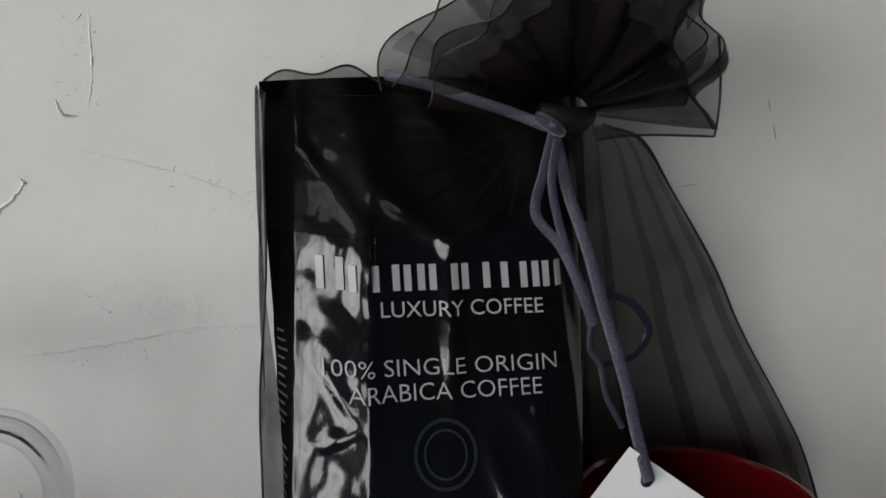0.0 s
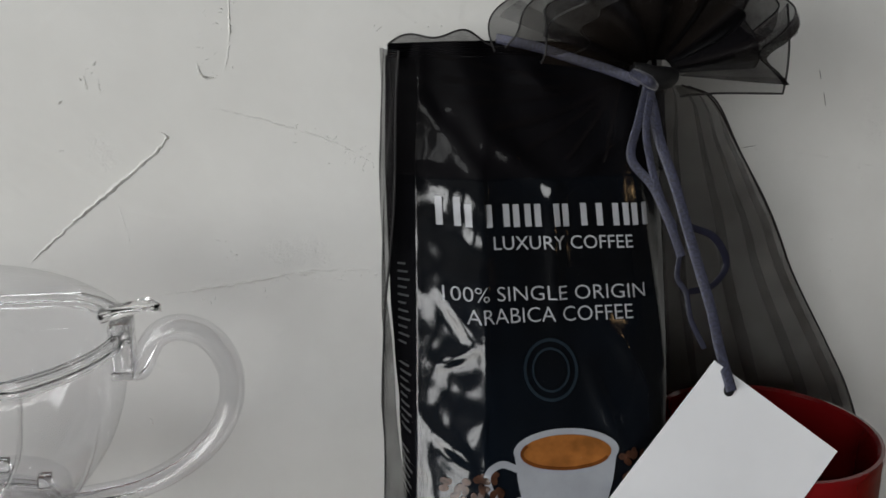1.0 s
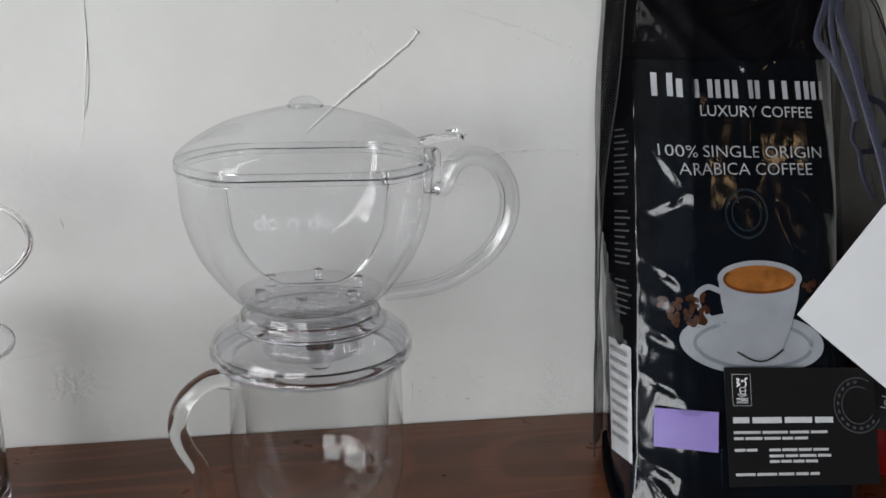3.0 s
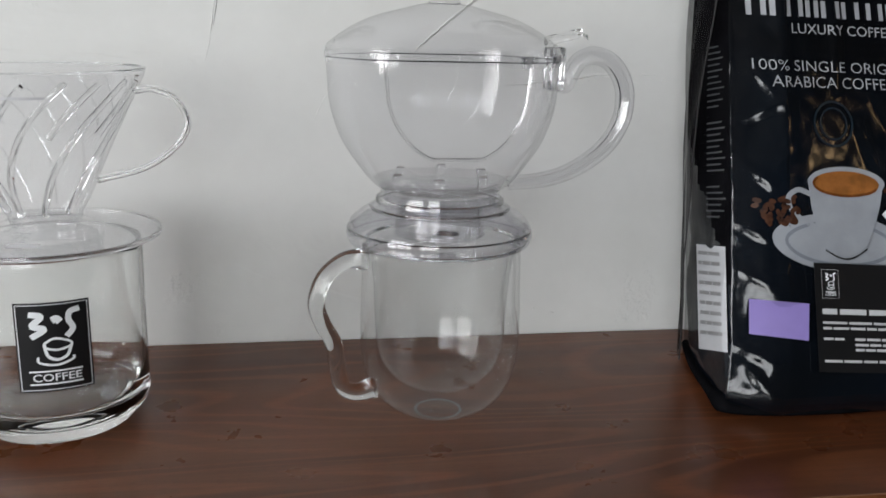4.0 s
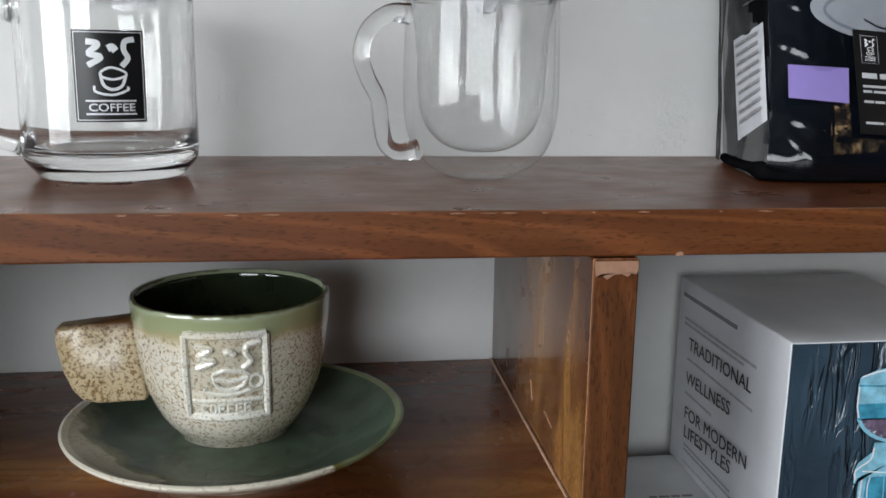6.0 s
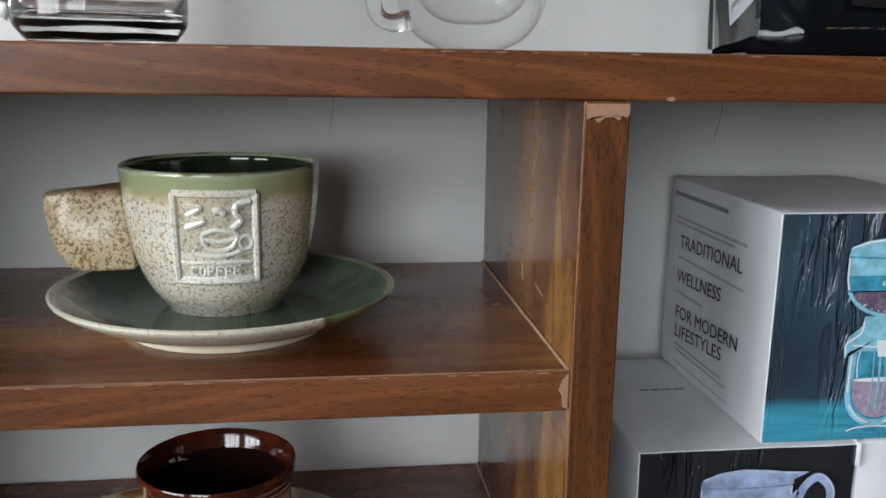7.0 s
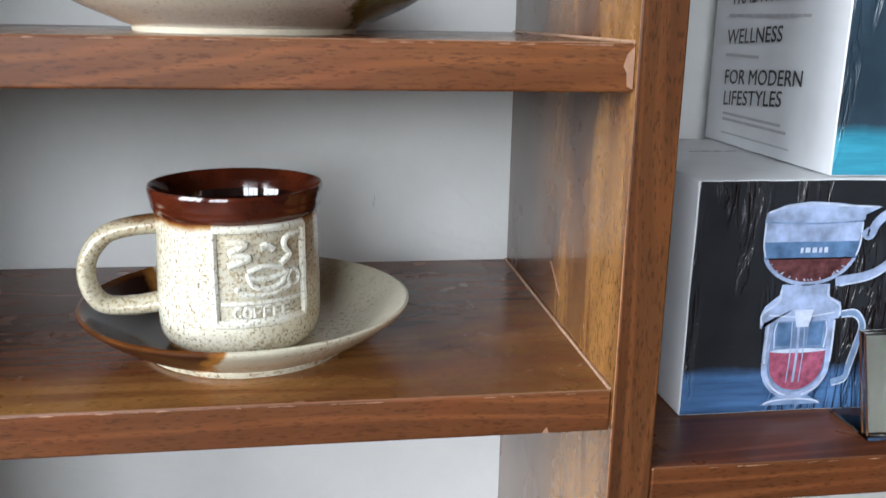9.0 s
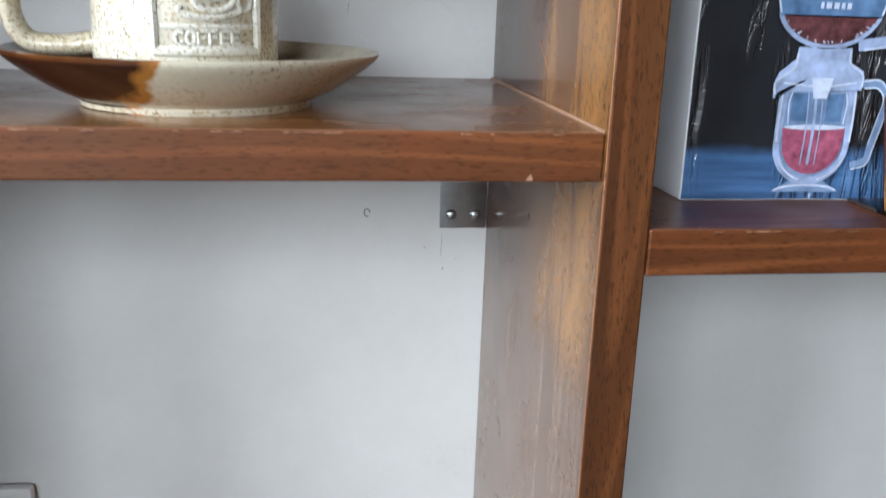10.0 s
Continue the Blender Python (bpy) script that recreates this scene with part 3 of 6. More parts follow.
# corner bracket under the lower shelf
STEEL = plain("brushed_steel", (0.50, 0.52, 0.53), 0.32, 0.1, 200, metal=1.0)
br = thing("wall_bracket", (-0.0095, -0.001, -0.343), "small zinc steel bracket plate screwed to the wall under a shelf", "bracket")
part("wall_leaf", box_bm(-0.0365, -0.0095, -0.0018, -0.0003, -0.343, -0.2757, 0.0004), STEEL, br)
for sx in (-0.0300, -0.0160):
    s = part("screw", lathe(sx, 0, [(0, -0.0035), (0.0015, -0.0034), (0.0028, -0.0026), (0.0032, -0.0019), (0, -0.0019)], 20), STEEL, br)
    s.data.transform(Matrix.Translation((sx, 0, -0.335)) @ Matrix.Rotation(radians(-90), 4, "X") @ Matrix.Translation((-sx, 0, 0)))


# ---- top board: double-walled glass mug with plastic tea dripper ----
MX, MY = -0.0362, -0.100
glass_mug = thing("glass_mug", (MX, MY, 0.0), "clear double-walled glass mug with curved handle under a tea dripper", "mug")
outer = smooth_profile([(0.0, 0.0006), (0.012, 0.0004), (0.0185, 0.0024), (0.0262, 0.0072), (0.0325, 0.0160), (0.0358, 0.0290), (0.0362, 0.0450), (0.0358, 0.0600), (0.0352, 0.0810)], 5)
part("outer_wall", lathe(MX, MY, outer), THIN, glass_mug)
part("lip", lathe(MX, MY, [(0.0352, 0.0808), (0.0346, 0.0826), (0.0334, 0.0828), (0.0330, 0.0812)], 96, True), GLASS, glass_mug)
o2 = smooth_profile([(0.0, 0.0125), (0.010, 0.0130), (0.0190, 0.0168), (0.0262, 0.0250), (0.0292, 0.0370), (0.0298, 0.0500), (0.0310, 0.0680), (0.0336, 0.0812)], 5)
part("inner_wall", lathe(MX, MY, o2), THIN, glass_mug)
hp = spline([(MX - 0.0340, MY - 0.004, 0.0745), (MX - 0.0430, MY - 0.006, 0.0745), (MX - 0.0520, MY - 0.008, 0.0680), (MX - 0.0560, MY - 0.009, 0.0570), (MX - 0.0535, MY - 0.009, 0.0470),
             (MX - 0.0485, MY - 0.008, 0.0370), (MX - 0.0470, MY - 0.007, 0.0260), (MX - 0.0445, MY - 0.006, 0.0160), (MX - 0.0385, MY - 0.005, 0.0125), (MX - 0.0300, MY - 0.003, 0.0135)], 60)
part("handle", tube(hp, lambda f: 0.0038 + 0.0012 * abs(2 * f - 1) ** 6, 16), GLASS, glass_mug)
part("base_print", lathe(MX, MY, [(0.0098, 0.0001), (0.0112, 0.0001)], 40), FAINT_PRINT, glass_mug)

DX, DY = -0.0375, -0.100
dripper = thing("tea_dripper", (DX, DY, 0.0815), "clear plastic tea dripper with lid and loop handle on a mug", "dripper")


def flat_front(p):
    """Front and back of the bowl are cut flat over the middle."""
    lim = 0.0405 if p.z < 0.1615 else 0.0410
    p.y = max(-lim, min(lim, p.y))
    return p


bo = smooth_profile([(0.0, 0.1045), (0.018, 0.1045), (0.0272, 0.1062), (0.0350, 0.1142), (0.0434, 0.1270), (0.0480, 0.1410), (0.0492, 0.1540), (0.0495, 0.1610)], 6)
part("bowl", lathe(DX, DY, bo, 160, warp=flat_front), THIN_PLASTIC, dripper)
part("bowl_lip", lathe(DX, DY, [(0.0498, 0.1612), (0.0498, 0.1592), (0.0475, 0.1592), (0.0475, 0.1612)], 160, True, warp=lambda p: Vector((p.x, max(-0.0408, min(0.0408, p.y)) * (1.0 if math.hypot(p.x, p.y) > 0.0489 else 0.96), p.z))), PLASTIC, dripper)
part("bowl_floor", lathe(DX, DY, [(0.0, 0.1052), (0.0262, 0.1062), (0.0290, 0.1098), (0.0262, 0.1092), (0.0200, 0.1074), (0.0, 0.1072)], 96), THIN_PLASTIC, dripper)
ring = [(0.0262, 0.1040), (0.0268, 0.1000), (0.0300, 0.0976), (0.0350, 0.0950), (0.0392, 0.0915), (0.0408, 0.0880), (0.0408, 0.0838), (0.0398, 0.0818), (0.0372, 0.0815),
        (0.0370, 0.0838), (0.0384, 0.0850), (0.0384, 0.0880), (0.0372, 0.0905), (0.0335, 0.0932), (0.0290, 0.0954), (0.0246, 0.0985), (0.0240, 0.1040)]
part("base_ring", lathe(DX, DY, ring, 112, True), THICK_PLASTIC, dripper)
part("rim_bead", lathe(DX, DY, [(0.0409, 0.0880), (0.0413, 0.0860), (0.0409, 0.0838), (0.0396, 0.0836), (0.0392, 0.0860), (0.0396, 0.0884)], 112, True), PLASTIC, dripper)
part("shoulder_bead", lathe(DX, DY, [(0.0300, 0.0980), (0.0312, 0.0974), (0.0308, 0.0964), (0.0294, 0.0968)], 96, True), PLASTIC, dripper)
part("neck_band", lathe(DX, DY, [(0.0268, 0.1016), (0.0282, 0.1012), (0.0284, 0.0998), (0.0270, 0.0992)], 96, True), PLASTIC, dripper)
part("valve", lathe(DX, DY, [(0.0, 0.0990), (0.018, 0.0990), (0.0190, 0.0955), (0.0200, 0.0850), (0.0186, 0.0850), (0.0174, 0.0955), (0.0, 0.0968)], 64), THIN_PLASTIC, dripper)
part("drip_spout", lathe(DX + 0.003, DY, [(0.0, 0.0845), (0.0060, 0.0845), (0.0062, 0.0805), (0.0040, 0.0760), (0.0, 0.0752)], 40), PLASTIC, dripper)
for k in range(6):
    a = radians(60 * k + 20)
    x, y = DX + 0.021 * math.cos(a), DY + 0.021 * math.sin(a)
    part("filter_post", box_bm(x - 0.002, x + 0.002, y - 0.002, y + 0.002, 0.1075, 0.1125, 0.0006), PLASTIC, dripper)
lid = part("lid", lathe(DX, DY, smooth_profile([(0.0, 0.1836), (0.008, 0.1834), (0.0178, 0.1812), (0.0300, 0.1778), (0.0400, 0.1730), (0.0472, 0.1680)], 4) + [(0.0494, 0.1660), (0.0500, 0.1640), (0.0500, 0.1618)], 160, warp=flat_front), THIN_PLASTIC, dripper, "clear domed lid")
part("lid_rim", lathe(DX, DY, [(0.0503, 0.1638), (0.0503, 0.1616), (0.0476, 0.1616), (0.0476, 0.1638)], 160, True, warp=lambda p: Vector((p.x, max(-0.0412, min(0.0412, p.y)) * (1.0 if math.hypot(p.x, p.y) > 0.0493 else 0.96), p.z))), PLASTIC, lid)
# tinted ring stands in for the dark refraction line at the lid joint
SEAM = glass("seam_refraction_tint", (0.36, 0.36, 0.38), 0.05, 1.3)
part("lid_seam", lathe(DX, DY, [(0.0504, 0.1616), (0.0504, 0.1611), (0.0496, 0.1611), (0.0496, 0.1616)], 160, True, warp=lambda p: Vector((p.x, max(-0.0414, min(0.0414, p.y)), p.z))), SEAM, lid)
part("knob", lathe(DX, DY, [(0.0, 0.1874), (0.0030, 0.1870), (0.0056, 0.1856), (0.0068, 0.1838), (0.0062, 0.1830)], 40), THIN_PLASTIC, lid)
part("knob_ring", lathe(DX, DY, [(0.0070, 0.1838), (0.0070, 0.1830), (0.0058, 0.1830), (0.0058, 0.1838)], 40, True), PLASTIC, lid)
part("thumb_tab", sheet(lambda u, v: (DX + 0.0440 + 0.0165 * u, DY - 0.006 - 0.006 * v + 0.012 * v * (1 - 0.55 * u), 0.1672 + 0.0042 * u + 0.001 * math.sin(math.pi * v)), 8, 6), PLASTIC, lid)
tab = lid.children[-1]
tab.modifiers.new("thickness", "SOLIDIFY").thickness = 0.003
part("hinge", box_bm(DX + 0.0455, DX + 0.0520, DY - 0.0075, DY + 0.0065, 0.1485, 0.1668, 0.0012, 3), PLASTIC, dripper)
hp = spline([(DX + 0.0500, DY - 0.002, 0.1520), (DX + 0.0535, DY - 0.002, 0.1505), (DX + 0.0560, DY - 0.002, 0.1560), (DX + 0.0595, DY - 0.002, 0.1612), (DX + 0.0660, DY - 0.002, 0.1635), (DX + 0.0745, DY - 0.002, 0.1600),
             (DX + 0.0805, DY - 0.002, 0.1500), (DX + 0.0805, DY - 0.002, 0.1370), (DX + 0.0740, DY - 0.002, 0.1245), (DX + 0.0620, DY - 0.002, 0.1150), (DX + 0.0480, DY - 0.002, 0.1095), (DX + 0.0300, DY - 0.002, 0.1075)], 80)
grip = part("handle", tube(hp, lambda f: 0.0032 + 0.0008 * math.sin(math.pi * f), 20, flat=1.5), THIN_PLASTIC, dripper)
part("handle_groove", tube(hp, lambda f: 0.0017 + 0.0005 * math.sin(math.pi * f), 16, flat=1.5), PLASTIC, grip)


zs_ = [0.1238 + 0.0360 * k / 24 for k in range(25)]
side_ = [(math.sqrt(max(1e-9, float(np.interp(z, [q[1] for q in bo], [q[0] for q in bo])) ** 2 - 0.0405 ** 2)), z) for z in zs_]
part("facet_edge", tube([Vector((DX - x, DY - 0.0405, z)) for x, z in side_[::-1]] + [Vector((DX + x, DY - 0.0405, z)) for x, z in side_], 0.0006, 8), PLASTIC, dripper)


def on_bowl(x, z):
    return (x, DY - 0.0405 - 0.0004, z)


name_bar = bmesh.new()
for x0, x1, z0, z1 in ((-0.0560, -0.0528, 0.1445, 0.1478), (-0.0535, -0.0526, 0.1445, 0.1500), (-0.0516, -0.0486, 0.1445, 0.1478), (-0.0446, -0.0412, 0.1445, 0.1478),
                       (-0.0372, -0.0340, 0.1445, 0.1478), (-0.0346, -0.0337, 0.1445, 0.1500), (-0.0327, -0.0296, 0.1445, 0.1478)):
    add_bm(name_bar, stroke([(x, z) for x, z in oval((x0 + x1) / 2, (z0 + z1) / 2, (x1 - x0) / 2, (z1 - z0) / 2, 21)] + [(x1, (z0 + z1) / 2)], 0.0005, on_bowl))
part("frosted_mark", name_bar, FROST, dripper, "frosted white maker's mark", smooth=False)

# ---- top board: glass mug with ribbed cone dripper ----
BX, BY = -0.206, -0.0874
mug = thing("glass_mug", (BX, BY, 0.0), "clear thick-bottomed glass mug with black printed emblem under a cone dripper", "mug")
mo = [(0.0, 0.0010), (0.020, 0.0004), (0.0290, 0.0)] + smooth_profile([(0.0315, 0.0006), (0.0345, 0.0040), (0.0378, 0.0085), (0.0386, 0.0150), (0.0384, 0.0300), (0.0384, 0.0600), (0.0386, 0.0802)], 5)
mi = [(0.0380, 0.0812), (0.0370, 0.0812)] + smooth_profile([(0.0364, 0.0800), (0.0362, 0.0600), (0.0360, 0.0300), (0.0352, 0.0180), (0.0320, 0.0125), (0.022, 0.0108), (0.0, 0.0102)], 5)
part("body", lathe(BX, BY, mo + mi, 112), GLASS, mug)
hp = spline([(BX - 0.0370, BY - 0.008, 0.0735), (BX - 0.0460, BY - 0.010, 0.0735), (BX - 0.0580, BY - 0.014, 0.0710), (BX - 0.0650, BY - 0.016, 0.0600), (BX - 0.0650, BY - 0.016, 0.0430), (BX - 0.0580, BY - 0.014, 0.0280), (BX - 0.0480, BY - 0.011, 0.0190), (BX - 0.0365, BY - 0.008, 0.0155)], 60)
part("handle", tube(hp, lambda f: 0.0042 + 0.0022 * abs(2 * f - 1) ** 8, 16, flat=1.3), GLASS, mug)


def on_round(cx, cy, radius, angle, lift):
    """A place on an upright round wall: x runs along the wall from 'angle', y is the height."""
    def place(u, z):
        r = radius(z) + lift
        a = angle + u / radius(z)
        return Vector((cx + r * math.cos(a), cy + r * math.sin(a), z))
    return place


CUP_MARK = [  # the emblem: strokes of a cup, its steam and its saucer, in units of its half width and half height
    ([(-0.60, 0.76), (-0.28, 0.70), (-0.54, 0.50), (-0.22, 0.42), (-0.58, 0.24)], 0.17),
    ([(-0.02, 0.60), (0.10, 0.64), (0.20, 0.56)], 0.20),
    ([(0.72, 0.82), (0.46, 0.76), (0.42, 0.58), (0.52, 0.40), (0.34, 0.22)], 0.16),
    ([(-0.26, 0.10), (0.02, 0.20), (0.38, 0.12), (0.44, 0.02), (0.10, -0.06), (-0.22, 0.00), (-0.26, 0.10)], 0.07),
    ([(-0.26, 0.08), (-0.18, -0.18), (0.06, -0.28), (0.32, -0.20), (0.44, 0.02)], 0.09),
    ([(-0.44, -0.20), (-0.40, -0.33), (0.04, -0.40), (0.46, -0.30), (0.48, -0.22)], 0.07),
]


def emblem(parent, place, half_w, half_h, cz, mat, raised=None):
    """Strokes and bars of the emblem, flat prints or raised ridges."""
    bm = bmesh.new()
    for pts, w in CUP_MARK:
        path = [(p.x * half_w, cz + p.z * half_h) for p in spline([(x, 0, z) for x, z in pts], 5 * len(pts))]
        if raised:
            add_bm(bm, tube([place(*p) for p in path], raised * (0.6 + 2.2 * w), 8))
        else:
            add_bm(bm, stroke(path, w * half_w, place))
    if not raised:
        add_bm(bm, letters("COFFEE", -0.62 * half_w, 0.66 * half_w, cz - 0.755 * half_h, 0.165 * half_h, place, 0.0, 0.012))
    for z in ((-0.56, -0.94) if raised else (-0.53, -0.82)):
        if raised:
            add_bm(bm, tube([place(-0.72 * half_w + 1.44 * half_w * k / 12, cz + z * half_h) for k in range(13)], raised * 0.7, 6, up=(0, 0, 1)))
        else:
            add_bm(bm, stroke([(-0.70 * half_w + 1.40 * half_w * k / 12, cz + z * half_h) for k in range(13)], 0.05 * half_w, place))
    return part("emblem", bm, mat, parent, smooth=bool(raised))


rb = lambda z: 0.0385
AB = radians(-90) + 0.24
panel = part("printed_panel", patch(rect(-0.0143, 0.0143, 0.0268, 0.0645, 10), on_round(BX, BY, rb, AB, 0.00015), 3), BLACK_PRINT, mug, "black printed emblem panel with white marks")
emblem(panel, on_round(BX, BY, rb, AB, 0.0004), 0.0143, 0.0188, 0.0456, WHITE_PRINT)
bm = bmesh.new()
for a, b in (((-0.0134, 0.0277), (0.0134, 0.0277)), ((-0.0134, 0.0636), (0.0134, 0.0636)), ((-0.0134, 0.0277), (-0.0134, 0.0636)), ((0.0134, 0.0277), (0.0134, 0.0636))):
    add_bm(bm, stroke([(a[0] + (b[0] - a[0]) * k / 10, a[1] + (b[1] - a[1]) * k / 10) for k in range(11)], 0.0003, on_round(BX, BY, rb, AB, 0.0003)))
part("printed_border", bm, WHITE_PRINT, panel, smooth=False)

cone = thing("cone_dripper", (BX, BY, 0.0815), "clear plastic ribbed cone coffee dripper with loop handle on a mug", "dripper")
co = [(0.0145, 0.0905), (0.0150, 0.0930), (0.0190, 0.1000), (0.0300, 0.1240), (0.0430, 0.1505), (0.0440, 0.1530), (0.0434, 0.1542)]
part("cone", lathe(BX, BY, co, 112), THIN_PLASTIC, cone)
part("cone_lip", lathe(BX, BY, [(0.0441, 0.1536), (0.0438, 0.1545), (0.0424, 0.1545), (0.0421, 0.1536)], 112, True), PLASTIC, cone)
part("plate", lathe(BX, BY, [(0.0128, 0.0905), (0.0165, 0.0900), (0.0205, 0.0880), (0.0235, 0.0868), (0.0380, 0.0866), (0.0462, 0.0860), (0.0470, 0.0848), (0.0468, 0.0832), (0.0455, 0.0826),
                             (0.0380, 0.0836), (0.0230, 0.0840), (0.0222, 0.0760), (0.0206, 0.0760), (0.0204, 0.0838), (0.0170, 0.0850), (0.0128, 0.0870)], 112, True), THIN_PLASTIC, cone)
part("plate_bead", lathe(BX, BY, [(0.0471, 0.0852), (0.0474, 0.0842), (0.0470, 0.0832), (0.0459, 0.0832), (0.0457, 0.0842), (0.0460, 0.0852)], 112, True), PLASTIC, cone)
for k in range(18):
    a0 = 2 * math.pi * k / 18 + 0.10
    top = 0.150 if k % 2 == 0 else 0.149
    low = 0.0945 if k % 2 == 0 else 0.128
    pts = []
    for j in range(15):
        f = j / 14
        z = low + (top - low) * f
        r = np.interp(z, [0.093, 0.1005, 0.1245, 0.1505], [0.0130, 0.0174, 0.0286, 0.0413])
        a = a0 + 0.95 * ((z - 0.0945) / 0.0555) ** 1.5
        pts.append(Vector((BX + r * math.cos(a), BY + r * math.sin(a), z)))
    part("rib", tube(pts, lambda f, r_=0.0014 if math.sin(a0 + 0.5) < 0.1 else 0.0004: r_ * (1 - 0.25 * f), 8, up=(0, 0, 1)), PLASTIC, cone)
hp = spline([(BX + 0.0410, BY - 0.004, 0.1455), (BX + 0.0480, BY - 0.004, 0.1462), (BX + 0.0560, BY - 0.005, 0.1432), (BX + 0.0610, BY - 0.005, 0.1360), (BX + 0.0605, BY - 0.005, 0.1285), (BX + 0.0540, BY - 0.005, 0.1205), (BX + 0.0420, BY - 0.004, 0.1130), (BX + 0.0235, BY - 0.003, 0.1080)], 50)
part("handle", tube(hp, 0.0019, 12, flat=2.0), PLASTIC, cone)
part("moulded_mark", patch(rect(BX - 0.006, BX + 0.006, BY - 0.038, BY - 0.031, 3), lambda x, y: (x, y, 0.0869), 1), FROST, cone, smooth=False)
bars(cone, "moulded_lines", -0.012, 0.012, 0.1440, 0.0010, on_round(BX, BY, lambda z: 0.0400, AB - 0.2, 0.0005), PALE_PRINT, 3)

# ---- middle shelf: green stoneware cup and saucer ----
G_GLAZE = stoneware("speckled_beige_stoneware_green_rim", (0.70, 0.66, 0.55), (0.20, 0.11, 0.045), [(-0.0665, 0.005, (0.40, 0.33, 0.18)), (-0.0632, 0.004, (0.30, 0.33, 0.18)), (-0.0545, 0.002, (0.36, 0.40, 0.27)), (-0.0526, 0.0008, (0.13, 0.13, 0.06))], 0.14, 0.8)
G_INSIDE = plain("dark_green_glaze", (0.022, 0.030, 0.015), 0.10, 0.3, 60, coat=0.5)
G_HANDLE = stoneware("speckled_brown_edged_stoneware", (0.60, 0.49, 0.31), (0.10, 0.05, 0.018), [(-0.0660, 0.004, (0.11, 0.050, 0.016))], 0.35, 0.2, 0.8)
GX, GY = -0.1528, -0.1044
cup = thing("stoneware_cup", (GX, GY, -0.119), "speckled beige stoneware cup with green glazed rim on a saucer", "cup")
go = [(0.0, -0.1165), (0.0235, -0.1170), (0.0245, -0.1190), (0.0262, -0.1190)] + smooth_profile([(0.0272, -0.1172), (0.0335, -0.1090), (0.0395, -0.0960), (0.0428, -0.0820), (0.0446, -0.0680), (0.0454, -0.0560), (0.0455, -0.0530)], 5)
gi = [(0.0449, -0.0518), (0.0434, -0.0518)] + smooth_profile([(0.0422, -0.0535), (0.0412, -0.0680), (0.0390, -0.0830), (0.0350, -0.0970), (0.0270, -0.1080), (0.0150, -0.1125), (0.0, -0.1130)], 5)
bm = lathe(GX, GY, go + gi, 112)
for f in bm.faces:
    c = f.calc_center_median()
    if math.hypot(c.x - GX, c.y - GY) < np.interp(c.z, [-0.113, -0.108, -0.097, -0.083, -0.068, -0.0535], [0.02, 0.0272, 0.0355, 0.0395, 0.0416, 0.0426]) and c.z > -0.1135:
        f.material_index = 1
part("body", bm, (G_GLAZE, G_INSIDE), cup)
hb = bmesh.new()
shape = [(-0.0415, -0.0600), (-0.0600, -0.0625), (-0.0760, -0.0640), (-0.0752, -0.0720), (-0.0735, -0.0840), (-0.0700, -0.0930), (-0.0655, -0.0985), (-0.0580, -0.1000), (-0.0370, -0.0992)]
fr = [hb.verts.new((GX + x, GY - 0.010 - 0.0065, z)) for x, z in shape]
bk = [hb.verts.new((GX + x, GY - 0.010 + 0.0065, z)) for x, z in shape]
hb.faces.new(fr)
hb.faces.new(bk[::-1])
for k in range(len(fr)):
    k2 = (k + 1) % len(fr)
    hb.faces.new((fr[k], bk[k], bk[k2], fr[k2]))
bmesh.ops.bevel(hb, geom=list(hb.edges), offset=0.0022, segments=3, affect="EDGES", profile=0.5)
part("handle", hb, G_HANDLE, cup, "flat slab handle with brown edges", sharp=60)
rg = lambda z: float(np.interp(z, [-0.1090, -0.0960, -0.0820, -0.0680, -0.0560], [0.0335, 0.0395, 0.0428, 0.0446, 0.0454]))


# slightly darker tan set behind the raised emblem so that it reads
PANEL_TAN = stoneware("darker_tan_glaze", (0.58, 0.54, 0.43), (0.30, 0.20, 0.10), [])


GLYPHS = {  # strokes of the raised capitals
    "C": [[(1, 0.85), (0.6, 1), (0.2, 0.85), (0, 0.5), (0.2, 0.15), (0.6, 0), (1, 0.15)]],
    "O": [[(0.5 + 0.5 * math.cos(a * math.pi / 5), 0.5 + 0.5 * math.sin(a * math.pi / 5)) for a in range(11)]],
    "F": [[(0, 0), (0, 0.5), (0, 1)], [(0, 1), (0.5, 1), (1, 1)], [(0, 0.5), (0.4, 0.5), (0.8, 0.5)]],
    "E": [[(0, 0), (0, 0.5), (0, 1)], [(0, 1), (0.5, 1), (1, 1)], [(0, 0.5), (0.4, 0.5), (0.8, 0.5)], [(0, 0), (0.5, 0), (1, 0)]],
}


